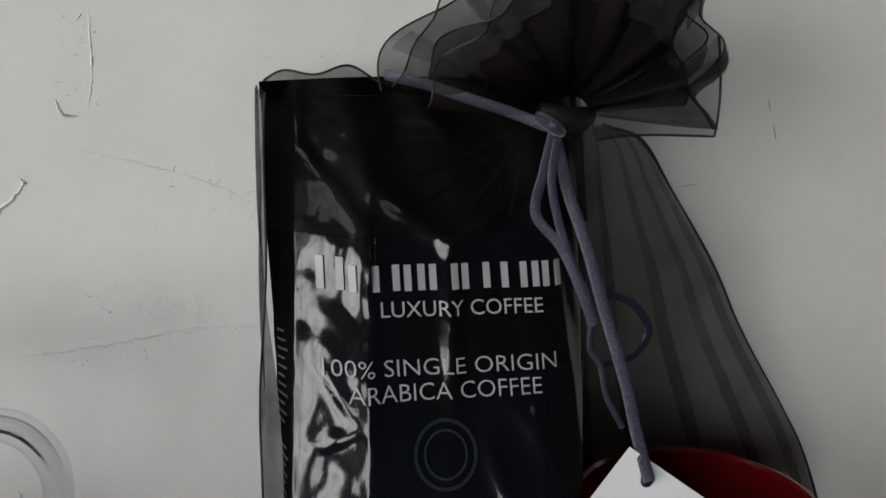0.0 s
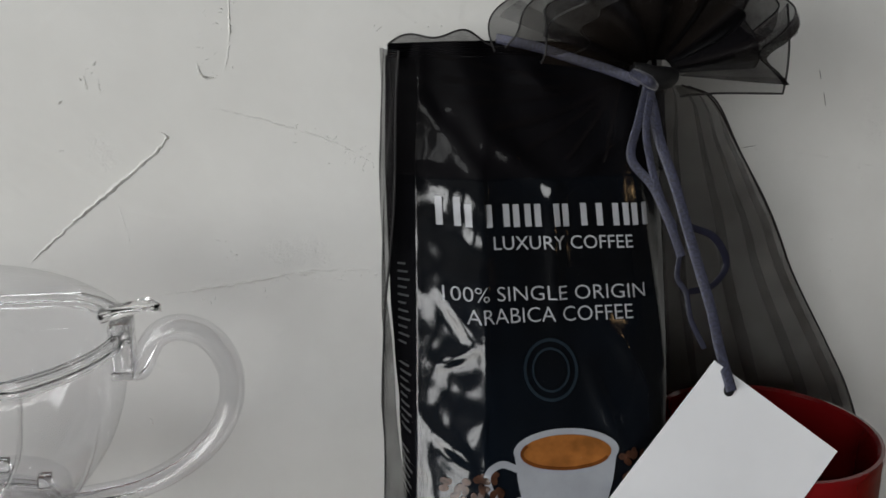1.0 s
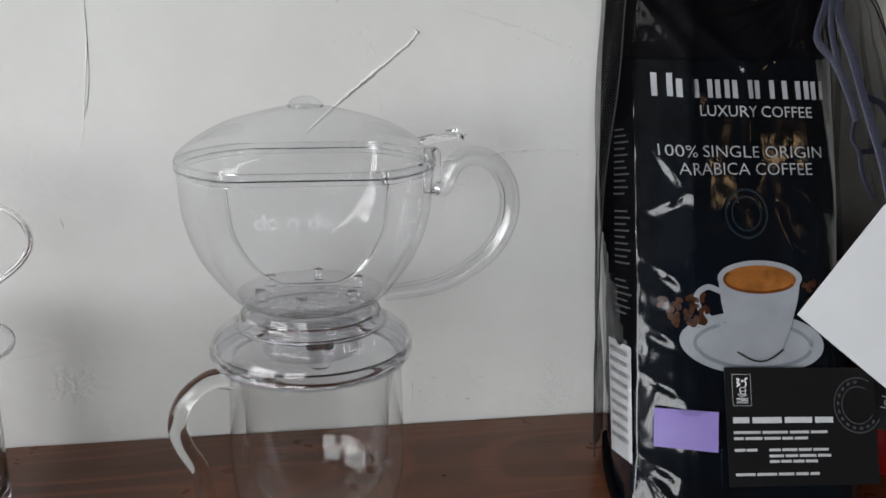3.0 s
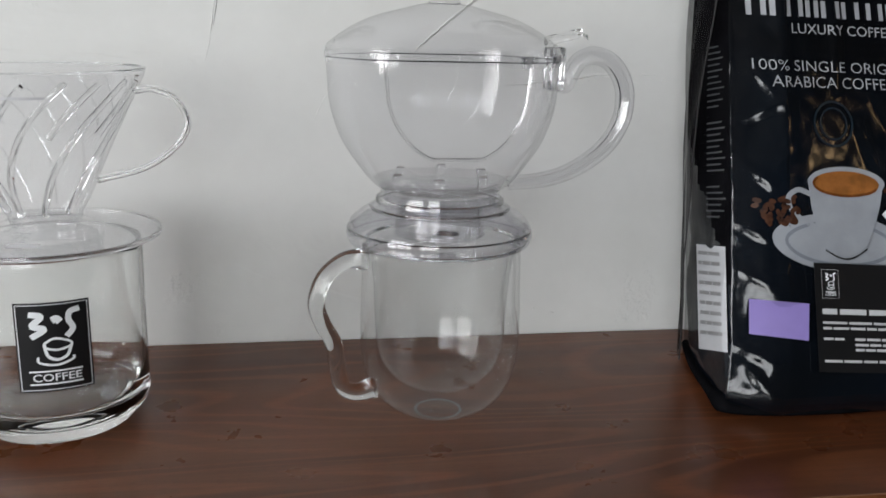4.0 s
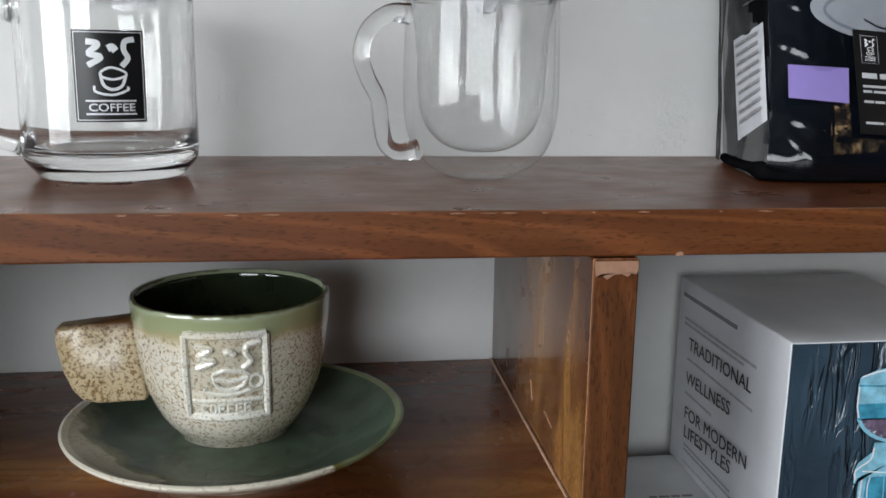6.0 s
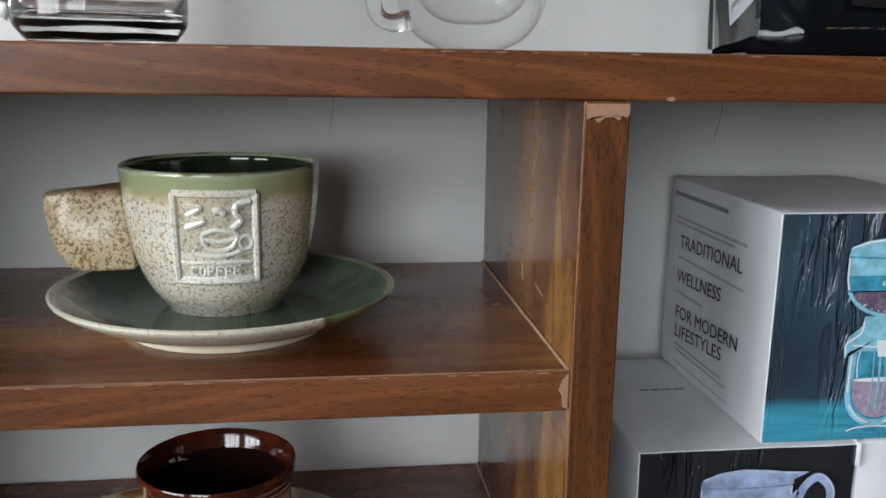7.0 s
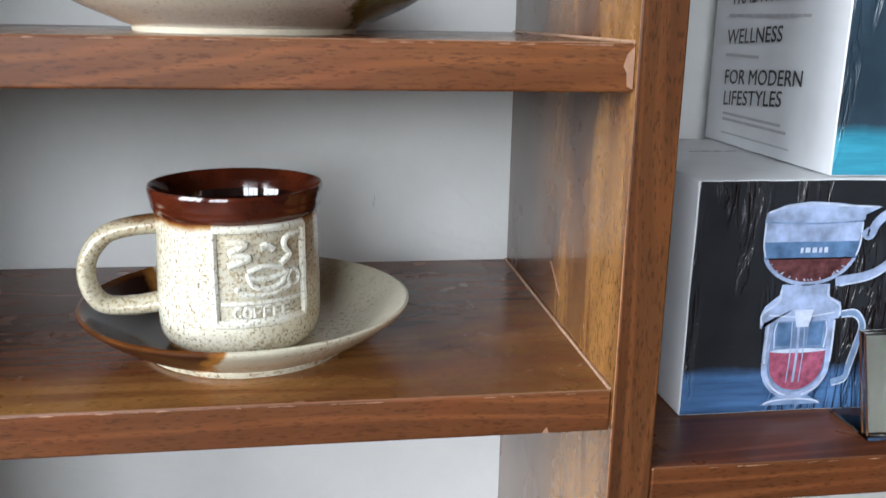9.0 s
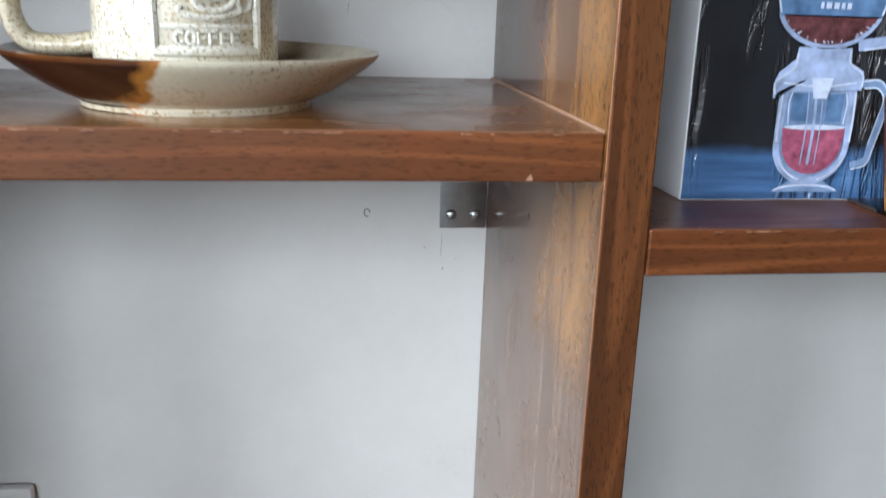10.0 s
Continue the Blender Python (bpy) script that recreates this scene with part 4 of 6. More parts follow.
def raised_emblem(parent, place, half_w, half_h, cz, mat, r=0.0007):
    part("recessed_panel", patch(rect(-half_w, half_w, cz - half_h, cz + half_h, 12), place, 4), PANEL_TAN, parent)
    emblem(parent, place, half_w * 1.2, half_h * 1.0, cz, mat, r)
    bm = bmesh.new()
    for a, b in (((-1, -1), (1, -1)), ((-1, 1), (1, 1)), ((-1, -1), (-1, 1)), ((1, -1), (1, 1))):
        add_bm(bm, tube([place(half_w * (a[0] + (b[0] - a[0]) * k / 12), cz + half_h * (a[1] + (b[1] - a[1]) * k / 12)) for k in range(13)], r * 1.1, 8, up=(0.1, 0.2, 0.9)))
    part("raised_border", bm, mat, parent)
    for k, ch in enumerate("COFFEE"):
        word = bmesh.new()
        for pts in GLYPHS[ch]:
            path = [((-0.62 + 0.21 * k + 0.15 * gx) * half_w, cz + (-0.86 + 0.22 * gz) * half_h) for gx, gz in pts]
            add_bm(word, tube([place(*q) for q in path], r * 0.55, 6, up=(0.1, 0.2, 0.9)))
        part("raised_letter", word, mat, parent)
    part("raised_dot", tube([place(half_w * 0.72 + 0.0028 * math.cos(a / 3), cz - 0.10 * half_h + 0.0030 * math.sin(a / 3)) for a in range(20)], r * 0.7, 6), mat, parent)


G_PALE = stoneware("pale_raised_stoneware", (0.80, 0.79, 0.71), (0.58, 0.50, 0.36), [], 0.12, 0.8, 0.3)
raised_emblem(cup, on_round(GX, GY, rg, radians(-90) + 0.03, 0.0002), 0.0172, 0.0195, -0.0798, G_PALE, 0.0016)

SX, SY = -0.1500, -0.121
saucer = thing("saucer", (SX, SY, Z_MID), "round green-glazed stoneware saucer with speckled beige underside", "saucer")
so = [(0.0, -0.1222), (0.040, -0.1222), (0.0415, Z_MID), (0.0445, Z_MID)] + smooth_profile([(0.0452, -0.1226), (0.0540, -0.1190), (0.0650, -0.1142), (0.0735, -0.1092), (0.0762, -0.1068)], 5)
si = [(0.0764, -0.1056), (0.0752, -0.1052)] + smooth_profile([(0.0725, -0.1062), (0.0650, -0.1105), (0.0520, -0.1160), (0.0380, -0.1188), (0.0, -0.1192)], 5)
bm = lathe(SX, SY, so + si, 128)
for f in bm.faces:
    c = f.calc_center_median()
    r = math.hypot(c.x - SX, c.y - SY)
    if r < 0.0738 and c.z > np.interp(r, [0.0, 0.045, 0.0540, 0.0650, 0.0735], [-0.1205, -0.1205, -0.1170, -0.1122, -0.1075]):
        f.material_index = 1


def dip(name, body, speck, fringe, dipped, cx, cy, kx, ky, at, rim_z=None, rim_col=None, shift=0.0, rough=0.18, coat=0.5):
    """A saucer glaze: speckled body with one side dipped in a second glaze, along a slanting line."""
    n = Nodes(name)
    dots = n.noise(560, 3, 0.6)
    col = n.ramp(n.noise(40), (0.3, tuple(v * 0.84 for v in body)), (0.7, body))
    zone = n.ramp(n.noise(32, 3), (0.40, 0.15), (0.66, 1.0))
    col = n.mix(n.math("MULTIPLY", zone, n.ramp(dots, (0.55, 0.0), (0.63, 0.75))), col, speck)
    side = n.math("ADD", n.math("MULTIPLY", n.math("ADD", n.axis(0), -cx), kx), n.math("MULTIPLY", n.math("ADD", n.axis(1), -cy), ky))
    side = n.math("ADD", n.math("ADD", side, shift), n.math("MULTIPLY", n.math("SUBTRACT", n.noise(34, 4), 0.5), 0.34))
    col = n.mix(n.ramp(side, (at, 0.0), (at + 0.03, 1.0)), col, fringe)
    col = n.mix(n.ramp(side, (at + 0.05, 0.0), (at + 0.10, 1.0)), col, n.ramp(n.noise(60), (0.35, tuple(v * 0.7 for v in dipped)), (0.65, tuple(v * 1.2 for v in dipped))))
    if rim_z:
        edge = n.ramp(n.math("DIVIDE", n.math("SUBTRACT", n.axis(2), rim_z), 0.004), (0.0, 0.0), (1.0, 0.9))
        edge = n.math("MULTIPLY", edge, n.ramp(side, (at, 0.0), (at + 0.05, 1.0)))
        col = n.mix(edge, col, n.ramp(n.noise(45), (0.38, tuple(v * 0.5 for v in rim_col)), (0.62, rim_col)))
    n.set(color=col, rough=rough, coat=coat, coat_rough=0.06, normal=n.bump(dots, 0.12, 0.0004))
    return n.m


G_DISH = dip("speckled_saucer_with_green_dip", (0.82, 0.77, 0.63), (0.34, 0.22, 0.10), (0.14, 0.13, 0.035), (0.20, 0.23, 0.12), SX, SY, 12.0, 2.0, 0.40)
G_WELL = dip("green_well_glaze", (0.60, 0.56, 0.45), (0.24, 0.14, 0.06), (0.22, 0.22, 0.13), (0.070, 0.105, 0.070), SX, SY, 6.0, 5.0, 0.56, shift=1.0, rough=0.22, coat=0.3)
part("dish", bm, (G_DISH, G_WELL), saucer)
part("foot_ring", lathe(SX, SY, [(0.0405, Z_MID + 0.0004), (0.0450, Z_MID + 0.0004), (0.0455, Z_MID + 0.0022), (0.0440, Z_MID + 0.003)], 96), plain("unglazed_cream_clay", (0.62, 0.55, 0.42), 0.7, 0.1, 200), saucer)

# ---- lower shelf: brown-rimmed mug and saucer ----
C_GLAZE = stoneware("speckled_cream_stoneware_brown_rim", (0.72, 0.69, 0.57), (0.40, 0.30, 0.17), [(-0.1990, 0.0026, (0.28, 0.13, 0.028)), (-0.1964, 0.0010, (0.085, 0.016, 0.007))], 0.2, 0.5, 0.36)
C_RIM = plain("glossy_red_brown_glaze", (0.052, 0.010, 0.004), 0.11, 0.7, 45, coat=0.4)
C_IN = plain("dark_brown_glaze", (0.014, 0.005, 0.004), 0.05, 0.3, 60, coat=0.7)
C_BODY = stoneware("speckled_cream_stoneware", (0.60, 0.56, 0.44), (0.30, 0.20, 0.09), [])
CX, CY = -0.1555, -0.137
ZB = -0.2525
mugc = thing("stoneware_mug", (CX, CY, ZB), "speckled cream stoneware mug with brown glazed rim on a saucer", "mug")
mo = [(0.0, ZB + 0.001), (0.024, ZB + 0.001), (0.026, ZB)] + smooth_profile([(0.0275, ZB + 0.0008), (0.0318, ZB + 0.0045), (0.0336, ZB + 0.010), (0.0338, -0.228), (0.0332, -0.207), (0.0329, -0.1925)], 5)
bm = lathe(CX, CY, mo, 112)
part("body", bm, C_GLAZE, mugc)
rim = smooth_profile([(0.0329, -0.1956), (0.0338, -0.1945), (0.0345, -0.1928), (0.0347, -0.1910), (0.0352, -0.1892), (0.0358, -0.1860)], 4) + [(0.0352, -0.1846), (0.0344, -0.1847)] + smooth_profile([(0.0334, -0.1862), (0.0322, -0.1890), (0.0309, -0.1930)], 4)
part("rim", lathe(CX, CY, rim, 112), C_RIM, mugc, "glossy red-brown glazed rim")
part("interior", lathe(CX, CY, smooth_profile([(0.0309, -0.1930), (0.0297, -0.1990), (0.0292, -0.2120), (0.0290, -0.228), (0.0285, -0.242), (0.022, -0.2485), (0.0, -0.2492)], 4), 96), C_IN, mugc)
hp = spline([(CX - 0.0300, CY - 0.002, -0.2010), (CX - 0.0420, CY - 0.003, -0.2020), (CX - 0.0530, CY - 0.004, -0.2055), (CX - 0.0600, CY - 0.005, -0.2150), (CX - 0.0605, CY - 0.005, -0.2260), (CX - 0.0555, CY - 0.004, -0.2345), (CX - 0.0440, CY - 0.003, -0.2360), (CX - 0.0310, CY - 0.002, -0.2345)], 50)
part("handle", tube(hp, lambda f: 0.0043 - 0.0006 * math.sin(math.pi * f), 16, flat=1.5), stoneware("speckled_cream_handle", (0.60, 0.56, 0.44), (0.30, 0.20, 0.09), [(-0.2010, 0.003, (0.13, 0.06, 0.02))]), mugc)
rc = lambda z: float(np.interp(z, [-0.2425, -0.228, -0.208], [0.0336, 0.0338, 0.0332]))
raised_emblem(mugc, on_round(CX, CY, rc, radians(-70), 0.0002), 0.0188, 0.0190, -0.2165, G_PALE, 0.0016)

PX, PY = -0.1530, -0.1285
C_DISH = dip("cream_saucer_with_brown_dip", (0.74, 0.68, 0.52), (0.24, 0.15, 0.06), (0.40, 0.17, 0.035), (0.030, 0.010, 0.007), PX, PY, -12.0, -4.0, 0.34, Z_LOW + 0.0185, (0.26, 0.085, 0.016), rough=0.24, coat=0.3)
dish = thing("saucer", (PX, PY, Z_LOW), "round speckled cream stoneware saucer with dark brown dipped side", "saucer")
zs = Z_LOW
so = [(0.0, zs + 0.003), (0.038, zs + 0.003), (0.040, zs), (0.0435, zs)] + smooth_profile([(0.0442, zs + 0.0026), (0.0520, zs + 0.0062), (0.0610, zs + 0.0118), (0.0680, zs + 0.0172), (0.0702, zs + 0.0196)], 5)
si = [(0.0704, zs + 0.0208), (0.0692, zs + 0.0212)] + smooth_profile([(0.0670, zs + 0.0200), (0.0600, zs + 0.0148), (0.0500, zs + 0.0090), (0.0370, zs + 0.0054), (0.0, zs + 0.0050)], 5)
part("dish", lathe(PX, PY, so + si, 128), C_DISH, dish)
part("foot_ring", lathe(PX, PY, [(0.0395, zs + 0.0004), (0.0440, zs + 0.0004), (0.0444, zs + 0.002), (0.043, zs + 0.0028)], 96), C_BODY, dish)

# ---- side shelf: tea dripper cartons and price holder ----
CARD = plain("white_carton", (0.80, 0.81, 0.84), 0.35, 0.06, 30, bump=0.0002)
CARD_TOP = plain("white_carton_top", (0.80, 0.81, 0.82), 0.4, 0.08, 25, bump=0.0002)


def film_dark(name, top, low, split):
    """Glossy printed face under crinkled wrapping film; the lower strip is blue."""
    n = Nodes(name)
    z = n.math("ADD", n.axis(2), n.math("MULTIPLY", n.math("SUBTRACT", n.noise(30), 0.5), 0.01))
    f = n.ramp(n.math("DIVIDE", n.math("SUBTRACT", z, split), 0.006), (0.0, 0.0), (1.0, 1.0))
    lowc = n.ramp(n.noise(1.0, 4, 0.6, n.scaled(14, 14, 160)), (0.35, tuple(v * 0.55 for v in low)), (0.65, low))
    col = n.mix(f, lowc, n.ramp(n.noise(25), (0.3, tuple(v * 0.8 for v in top)), (0.7, tuple(v * 1.25 for v in top))))
    wr = n.noise(1.0, 5, 0.6, n.scaled(34, 34, 120), 2.0)
    streak = n.noise(1.0, 3, 0.55, n.scaled(150, 150, 22), 1.2)
    zone = n.ramp(n.noise(1.0, 2, 0.5, n.scaled(34, 34, 9)), (0.46, 0.0), (0.60, 1.0))
    b1 = n.bump(wr, 0.30, 0.0016)
    b2 = n.bump(n.mix(zone, (0.5, 0.5, 0.5), n.ramp(streak, (0.42, 0.0), (0.58, 1.0))), 1.0, 0.0034, b1)
    n.set(color=col, rough=0.14, normal=b2, coat=0.4, coat_rough=0.05)
    return n.m


PIC_ICE = plain("printed_pale_blue", (0.34, 0.42, 0.62), 0.16, 0.35, 130)
PIC_GLASS = plain("printed_grey_blue", (0.19, 0.28, 0.45), 0.16, 0.35, 120)
PIC_BLUE = plain("printed_blue", (0.11, 0.20, 0.36), 0.16, 0.4, 120)
PIC_TEA = plain("printed_dark_tea", (0.11, 0.042, 0.045), 0.16, 0.6, 200)
PIC_RED = plain("printed_red_tea", (0.34, 0.09, 0.15), 0.16, 0.45, 220)
PIC_SHINE = plain("printed_white", (0.56, 0.63, 0.78), 0.16, 0.25, 160)
CY_ICE = plain("printed_pale_cyan", (0.26, 0.56, 0.70), 0.2, 0.3, 160)
CY_GLASS = plain("printed_cyan", (0.06, 0.30, 0.44), 0.2, 0.45, 160)
CY_TEA = plain("printed_violet_tea", (0.16, 0.12, 0.18), 0.2, 0.5, 260)
CY_RED = plain("printed_pink_tea", (0.38, 0.30, 0.40), 0.2, 0.3, 320)


def dripper_print(parent, x0, z0, w, y, ice, glass_m, tea, red):
    """The printed picture of a dripper on a glass mug; x0, z0 the middle of its foot, w its scale."""
    at = lambda k: (lambda u, v: (x0 + u * w, y - 0.00025 * k, z0 + v * w))
    def flat(name, outline, mat, k):
        part(name, patch(outline, at(k), 1), mat, parent, smooth=False)
    shine = PIC_SHINE if ice is PIC_ICE else WHITE_PRINT
    blue = PIC_BLUE if ice is PIC_ICE else CY_GLASS
    arc = lambda cx, cz, rx, rz, a0, a1, m=14: [(cx + rx * math.cos(radians(a0 + (a1 - a0) * k / m)), cz + rz * math.sin(radians(a0 + (a1 - a0) * k / m))) for k in range(m + 1)]
    def line(name, pts, width, mat, k, steps=30):
        part(name, stroke([(p.x, p.z) for p in spline([(x, 0, z) for x, z in pts], steps)], width, at(k)), mat, parent, smooth=False)
    flat("printed_shadow", [(-0.26, 0.0), (0.26, 0.0), (0.13, 0.08), (-0.13, 0.08)], glass_m, 1)
    line("printed_foot", arc(0, 0.0, 0.24, 0.05, 170, 10), 0.014, shine, 2)
    flat("printed_mug", arc(0, 0.33, 0.285, 0.28, 180, 360) + [(0.285, 0.74), (-0.285, 0.74)], ice, 2)
    flat("printed_glass", arc(0, 0.34, 0.24, 0.23, 180, 360) + [(0.22, 0.70), (-0.22, 0.70)], glass_m, 3)
    for x0_, x1_ in ((-0.19, -0.06), (0.07, 0.19)):
        flat("printed_pane", [(x0_, 0.50), (x1_, 0.50), (x1_, 0.69), (x0_, 0.69)], blue, 4)
    flat("printed_tea", arc(0, 0.35, 0.225, 0.22, 180, 360) + [(0.235, 0.46), (-0.235, 0.46)], red, 4)
    flat("printed_surface", arc(0, 0.46, 0.235, 0.018, 0, 360, 24)[:-1], shine, 5)
    for x, w_, z1_ in ((-0.075, 0.010, 0.72), (-0.02, 0.020, 0.74), (0.03, 0.008, 0.70)):
        line("printed_stream", [(x, 0.20), (x + 0.008, 0.45), (x - 0.004, z1_)], w_, ice, 6, 12)
    for s_ in (-1, 1):
        line("printed_shine", [(0.272 * s_, 0.36), (0.275 * s_, 0.50), (0.270 * s_, 0.70)], 0.016, shine, 6, 12)
        line("printed_shine", arc(0, 0.34, 0.262 * s_, 0.255, -20, -75), 0.014, shine, 6)
        line("printed_shine", [(0.205 * s_, 0.48), (0.215 * s_, 0.62), (0.20 * s_, 0.70)], 0.010, shine, 6, 12)
    flat("printed_ring", [(-0.345, 0.66), (-0.33, 0.65), (-0.31, 0.70), (0.30, 0.72), (0.31, 0.78), (0.30, 0.85), (0.20, 0.90), (0.19, 1.0), (-0.20, 1.0), (-0.21, 0.92), (-0.32, 0.83), (-0.345, 0.77)], ice, 7)
    line("printed_shine", [(-0.335, 0.68), (-0.335, 0.77), (-0.22, 0.86), (-0.20, 0.96)], 0.016, shine, 8)
    line("printed_shine", [(0.30, 0.74), (0.29, 0.83), (0.19, 0.90), (0.18, 0.98)], 0.014, shine, 8)
    line("printed_shine", [(-0.28, 0.76), (0.0, 0.74), (0.26, 0.77)], 0.012, shine, 8)
    flat("printed_spout", [(-0.05, 0.66), (0.05, 0.66), (0.08, 0.80), (-0.08, 0.80)], shine, 9)
    flat("printed_bowl", arc(0, 1.30, 0.395, 0.31, 200, 340) + [(0.395, 1.50), (-0.395, 1.50)], ice, 7)
    flat("printed_leaves", arc(0, 1.29, 0.36, 0.27, 197, 343), tea, 8)
    flat("printed_water", [(-0.365, 1.20), (0.365, 1.20), (0.385, 1.27), (0.385, 1.335), (-0.385, 1.335), (-0.385, 1.27)], blue, 8)
    spread = random.Random(4)
    for k in range(16):
        a_ = radians(spread.uniform(200, 340))
        line("printed_leaf_shine", [(0.36 * math.cos(a_), 1.29 + 0.26 * math.sin(a_)), (0.345 * math.cos(a_) + spread.uniform(-0.02, 0.02), 1.29 + 0.245 * math.sin(a_))], 0.009, shine if k % 2 else ice, 9, 4)
    for s_ in (-1, 1):
        line("printed_shine", [(0.365 * s_, 1.22), (0.388 * s_, 1.32), (0.388 * s_, 1.48)], 0.014, shine, 9, 12)
    line("printed_seam", [(-0.39, 1.49), (0.0, 1.475), (0.39, 1.49)], 0.012, glass_m, 9)
    flat("printed_lid", [(-0.40, 1.50), (0.40, 1.50), (0.40, 1.54), (0.53, 1.60), (0.36, 1.60), (0.20, 1.63), (-0.05, 1.645), (-0.25, 1.62), (-0.39, 1.56)], ice, 10)
    line("printed_shine", [(-0.38, 1.565), (-0.22, 1.61), (0.0, 1.63), (0.22, 1.612), (0.50, 1.598)], 0.014, shine, 11)
    loop = [(0.40, 1.42), (0.45, 1.38), (0.50, 1.48), (0.60, 1.55), (0.70, 1.48), (0.73, 1.36), (0.66, 1.18), (0.50, 1.07), (0.22, 1.02)]
    line("printed_handle", loop, 0.075, ice, 11, 44)
    line("printed_shine", [(0.53, 1.53), (0.61, 1.575), (0.72, 1.49), (0.755, 1.36), (0.68, 1.16), (0.51, 1.04), (0.26, 0.99)], 0.012, shine, 12, 40)
    loop = [(0.30, 0.76), (0.42, 0.76), (0.49, 0.66), (0.46, 0.50), (0.42, 0.34), (0.40, 0.24), (0.29, 0.20)]
    line("printed_mug_handle", loop, 0.045, glass_m, 11, 40)
    line("printed_shine", [(0.30, 0.785), (0.43, 0.785), (0.515, 0.66), (0.485, 0.50), (0.445, 0.33), (0.41, 0.21), (0.30, 0.17)], 0.012, shine, 12, 40)
    line("printed_shine", [(0.31, 0.735), (0.41, 0.735), (0.465, 0.66), (0.435, 0.50), (0.40, 0.35)], 0.010, shine, 12, 30)
    bars(parent, "printed_mark", -0.10, 0.12, 1.255, 0.040, at(13), PIC_SHINE, 5)


def carton(x0, x1, y0, y1, z0, z1, face, label, turn=0.0):
    ob = thing("carton", ((x0 + x1) / 2, (y0 + y1) / 2, z0), label, "box", "tea dripper cartons on the shelf")
    bm = box_bm(x0, x1, y0, y1, z0, z1, 0.0012, 3)
    bmesh.ops.subdivide_edges(bm, edges=[e for e in bm.edges if e.calc_length() > 0.05], cuts=7, use_grid_fill=True)
    for v in bm.verts:
        p = v.co
        k = noise.noise(Vector((p.x * 28, p.y * 28, p.z * 28)))
        v.co += Vector((0.0005, 0.0003, 0.0007)) * k
    for f in bm.faces:
        if f.normal.z > 0.9:
            f.material_index = 1
        elif f.normal.y < -0.9:
            f.material_index = 2
    part("box_body", bm, (CARD, CARD_TOP, face), ob)
    return ob


FACE_LOW = film_dark("dark_film_wrapped_print", (0.024, 0.025, 0.029), (0.09, 0.20, 0.42), -0.2740)
FACE_UP = film_dark("slate_film_wrapped_print", (0.036, 0.060, 0.085), (0.08, 0.44, 0.62), -0.1655)
low = carton(0.039, 0.1495, -0.155, -0.024, Z_RIGHT, -0.1822, FACE_LOW, "white tea dripper carton with dark printed front in wrapping film")
dripper_print(low, 0.0925, -0.2875, 0.0585, -0.1562, PIC_ICE, PIC_GLASS, PIC_TEA, PIC_RED)
up = carton(0.100, 0.2105, -0.153, -0.023, -0.1815, -0.0690, FACE_UP, "white tea dripper carton with blue printed front stacked on another carton")
dripper_print(up, 0.1560, -0.1765, 0.0585, -0.1542, CY_ICE, CY_GLASS, CY_TEA, CY_RED)
carton(0.1510, 0.2615, -0.1535, -0.020, Z_RIGHT, -0.1822, CARD, "white tea dripper carton standing beside a stack of cartons")

ON_SIDE = lambda u, v: (0.0988, u, v)
for text, y0, y1, z, slope in (("TRADITIONAL", -0.0436, -0.1215, -0.1078, 0.0024), ("WELLNESS", -0.0430, -0.1007, -0.1284, 0.0030),
                               ("FOR MODERN", -0.0446, -0.1229, -0.1493, 0.0041), ("LIFESTYLES", -0.0455, -0.1063, -0.1606, 0.0047)):
    ink = letters(text, y0, y1, z, 0.0074, ON_SIDE, slope, 0.0)
    add_bm(ink, letters(text, y0 - 0.00045, y1 - 0.00045, z + 0.0002, 0.0074, lambda u, v: (0.0987, u, v), slope, 0.0))
    part("lettering", ink, BLACK_PRINT, up, "black printed capitals", smooth=False)
for k, (y0, y1, z, h, w, m) in enumerate(((-0.032, -0.102, -0.0785, 0.0024, 9, GREY_PRINT), (-0.036, -0.125, -0.0915, 0.0017, 9, PALE_PRINT), (-0.036, -0.112, -0.0945, 0.0017, 8, PALE_PRINT),
                                          (-0.043, -0.125, -0.1140, 0.0014, 9, PALE_PRINT), (-0.043, -0.080, -0.1345, 0.0014, 5, PALE_PRINT), (-0.046, -0.108, -0.1655, 0.0014, 7, PALE_PRINT),
                                          (-0.046, -0.114, -0.1685, 0.0014, 7, PALE_PRINT), (-0.046, -0.118, -0.1755, 0.0008, 4, PALE_PRINT))):
    bars(up, "small_print", y0, y1, z, h, ON_SIDE, m, w, k)
bars(low, "small_print", 0.067, 0.092, -0.080, 0.0024, lambda u, v: (u, v, -0.1812), GREY_PRINT, 4, 3)
part("tape_corner", box_bm(0.1490, 0.1502, -0.1568, -0.150, -0.1935, -0.1815, 0.0003), CARD, low)

holder = thing("price_holder", (0.15, -0.175, Z_RIGHT), "clear acrylic stand with grey price insert on the shelf", "sign holder")
HX0, HX1, HYF = 0.1115, 0.199, -0.1862
part("front_sheet", box_bm(HX0, HX1, HYF - 0.0020, HYF, Z_RIGHT + 0.0022, -0.2462, 0.0004), ACRYLIC, holder)
part("back_sheet", box_bm(HX0, HX1, HYF + 0.0016, HYF + 0.0034, Z_RIGHT + 0.0022, -0.2462, 0.0004), ACRYLIC, holder)
part("foot_plate", box_bm(HX0, HX1, HYF - 0.0020, -0.1580, Z_RIGHT + 0.0003, Z_RIGHT + 0.0020, 0.0003), ACRYLIC, holder)
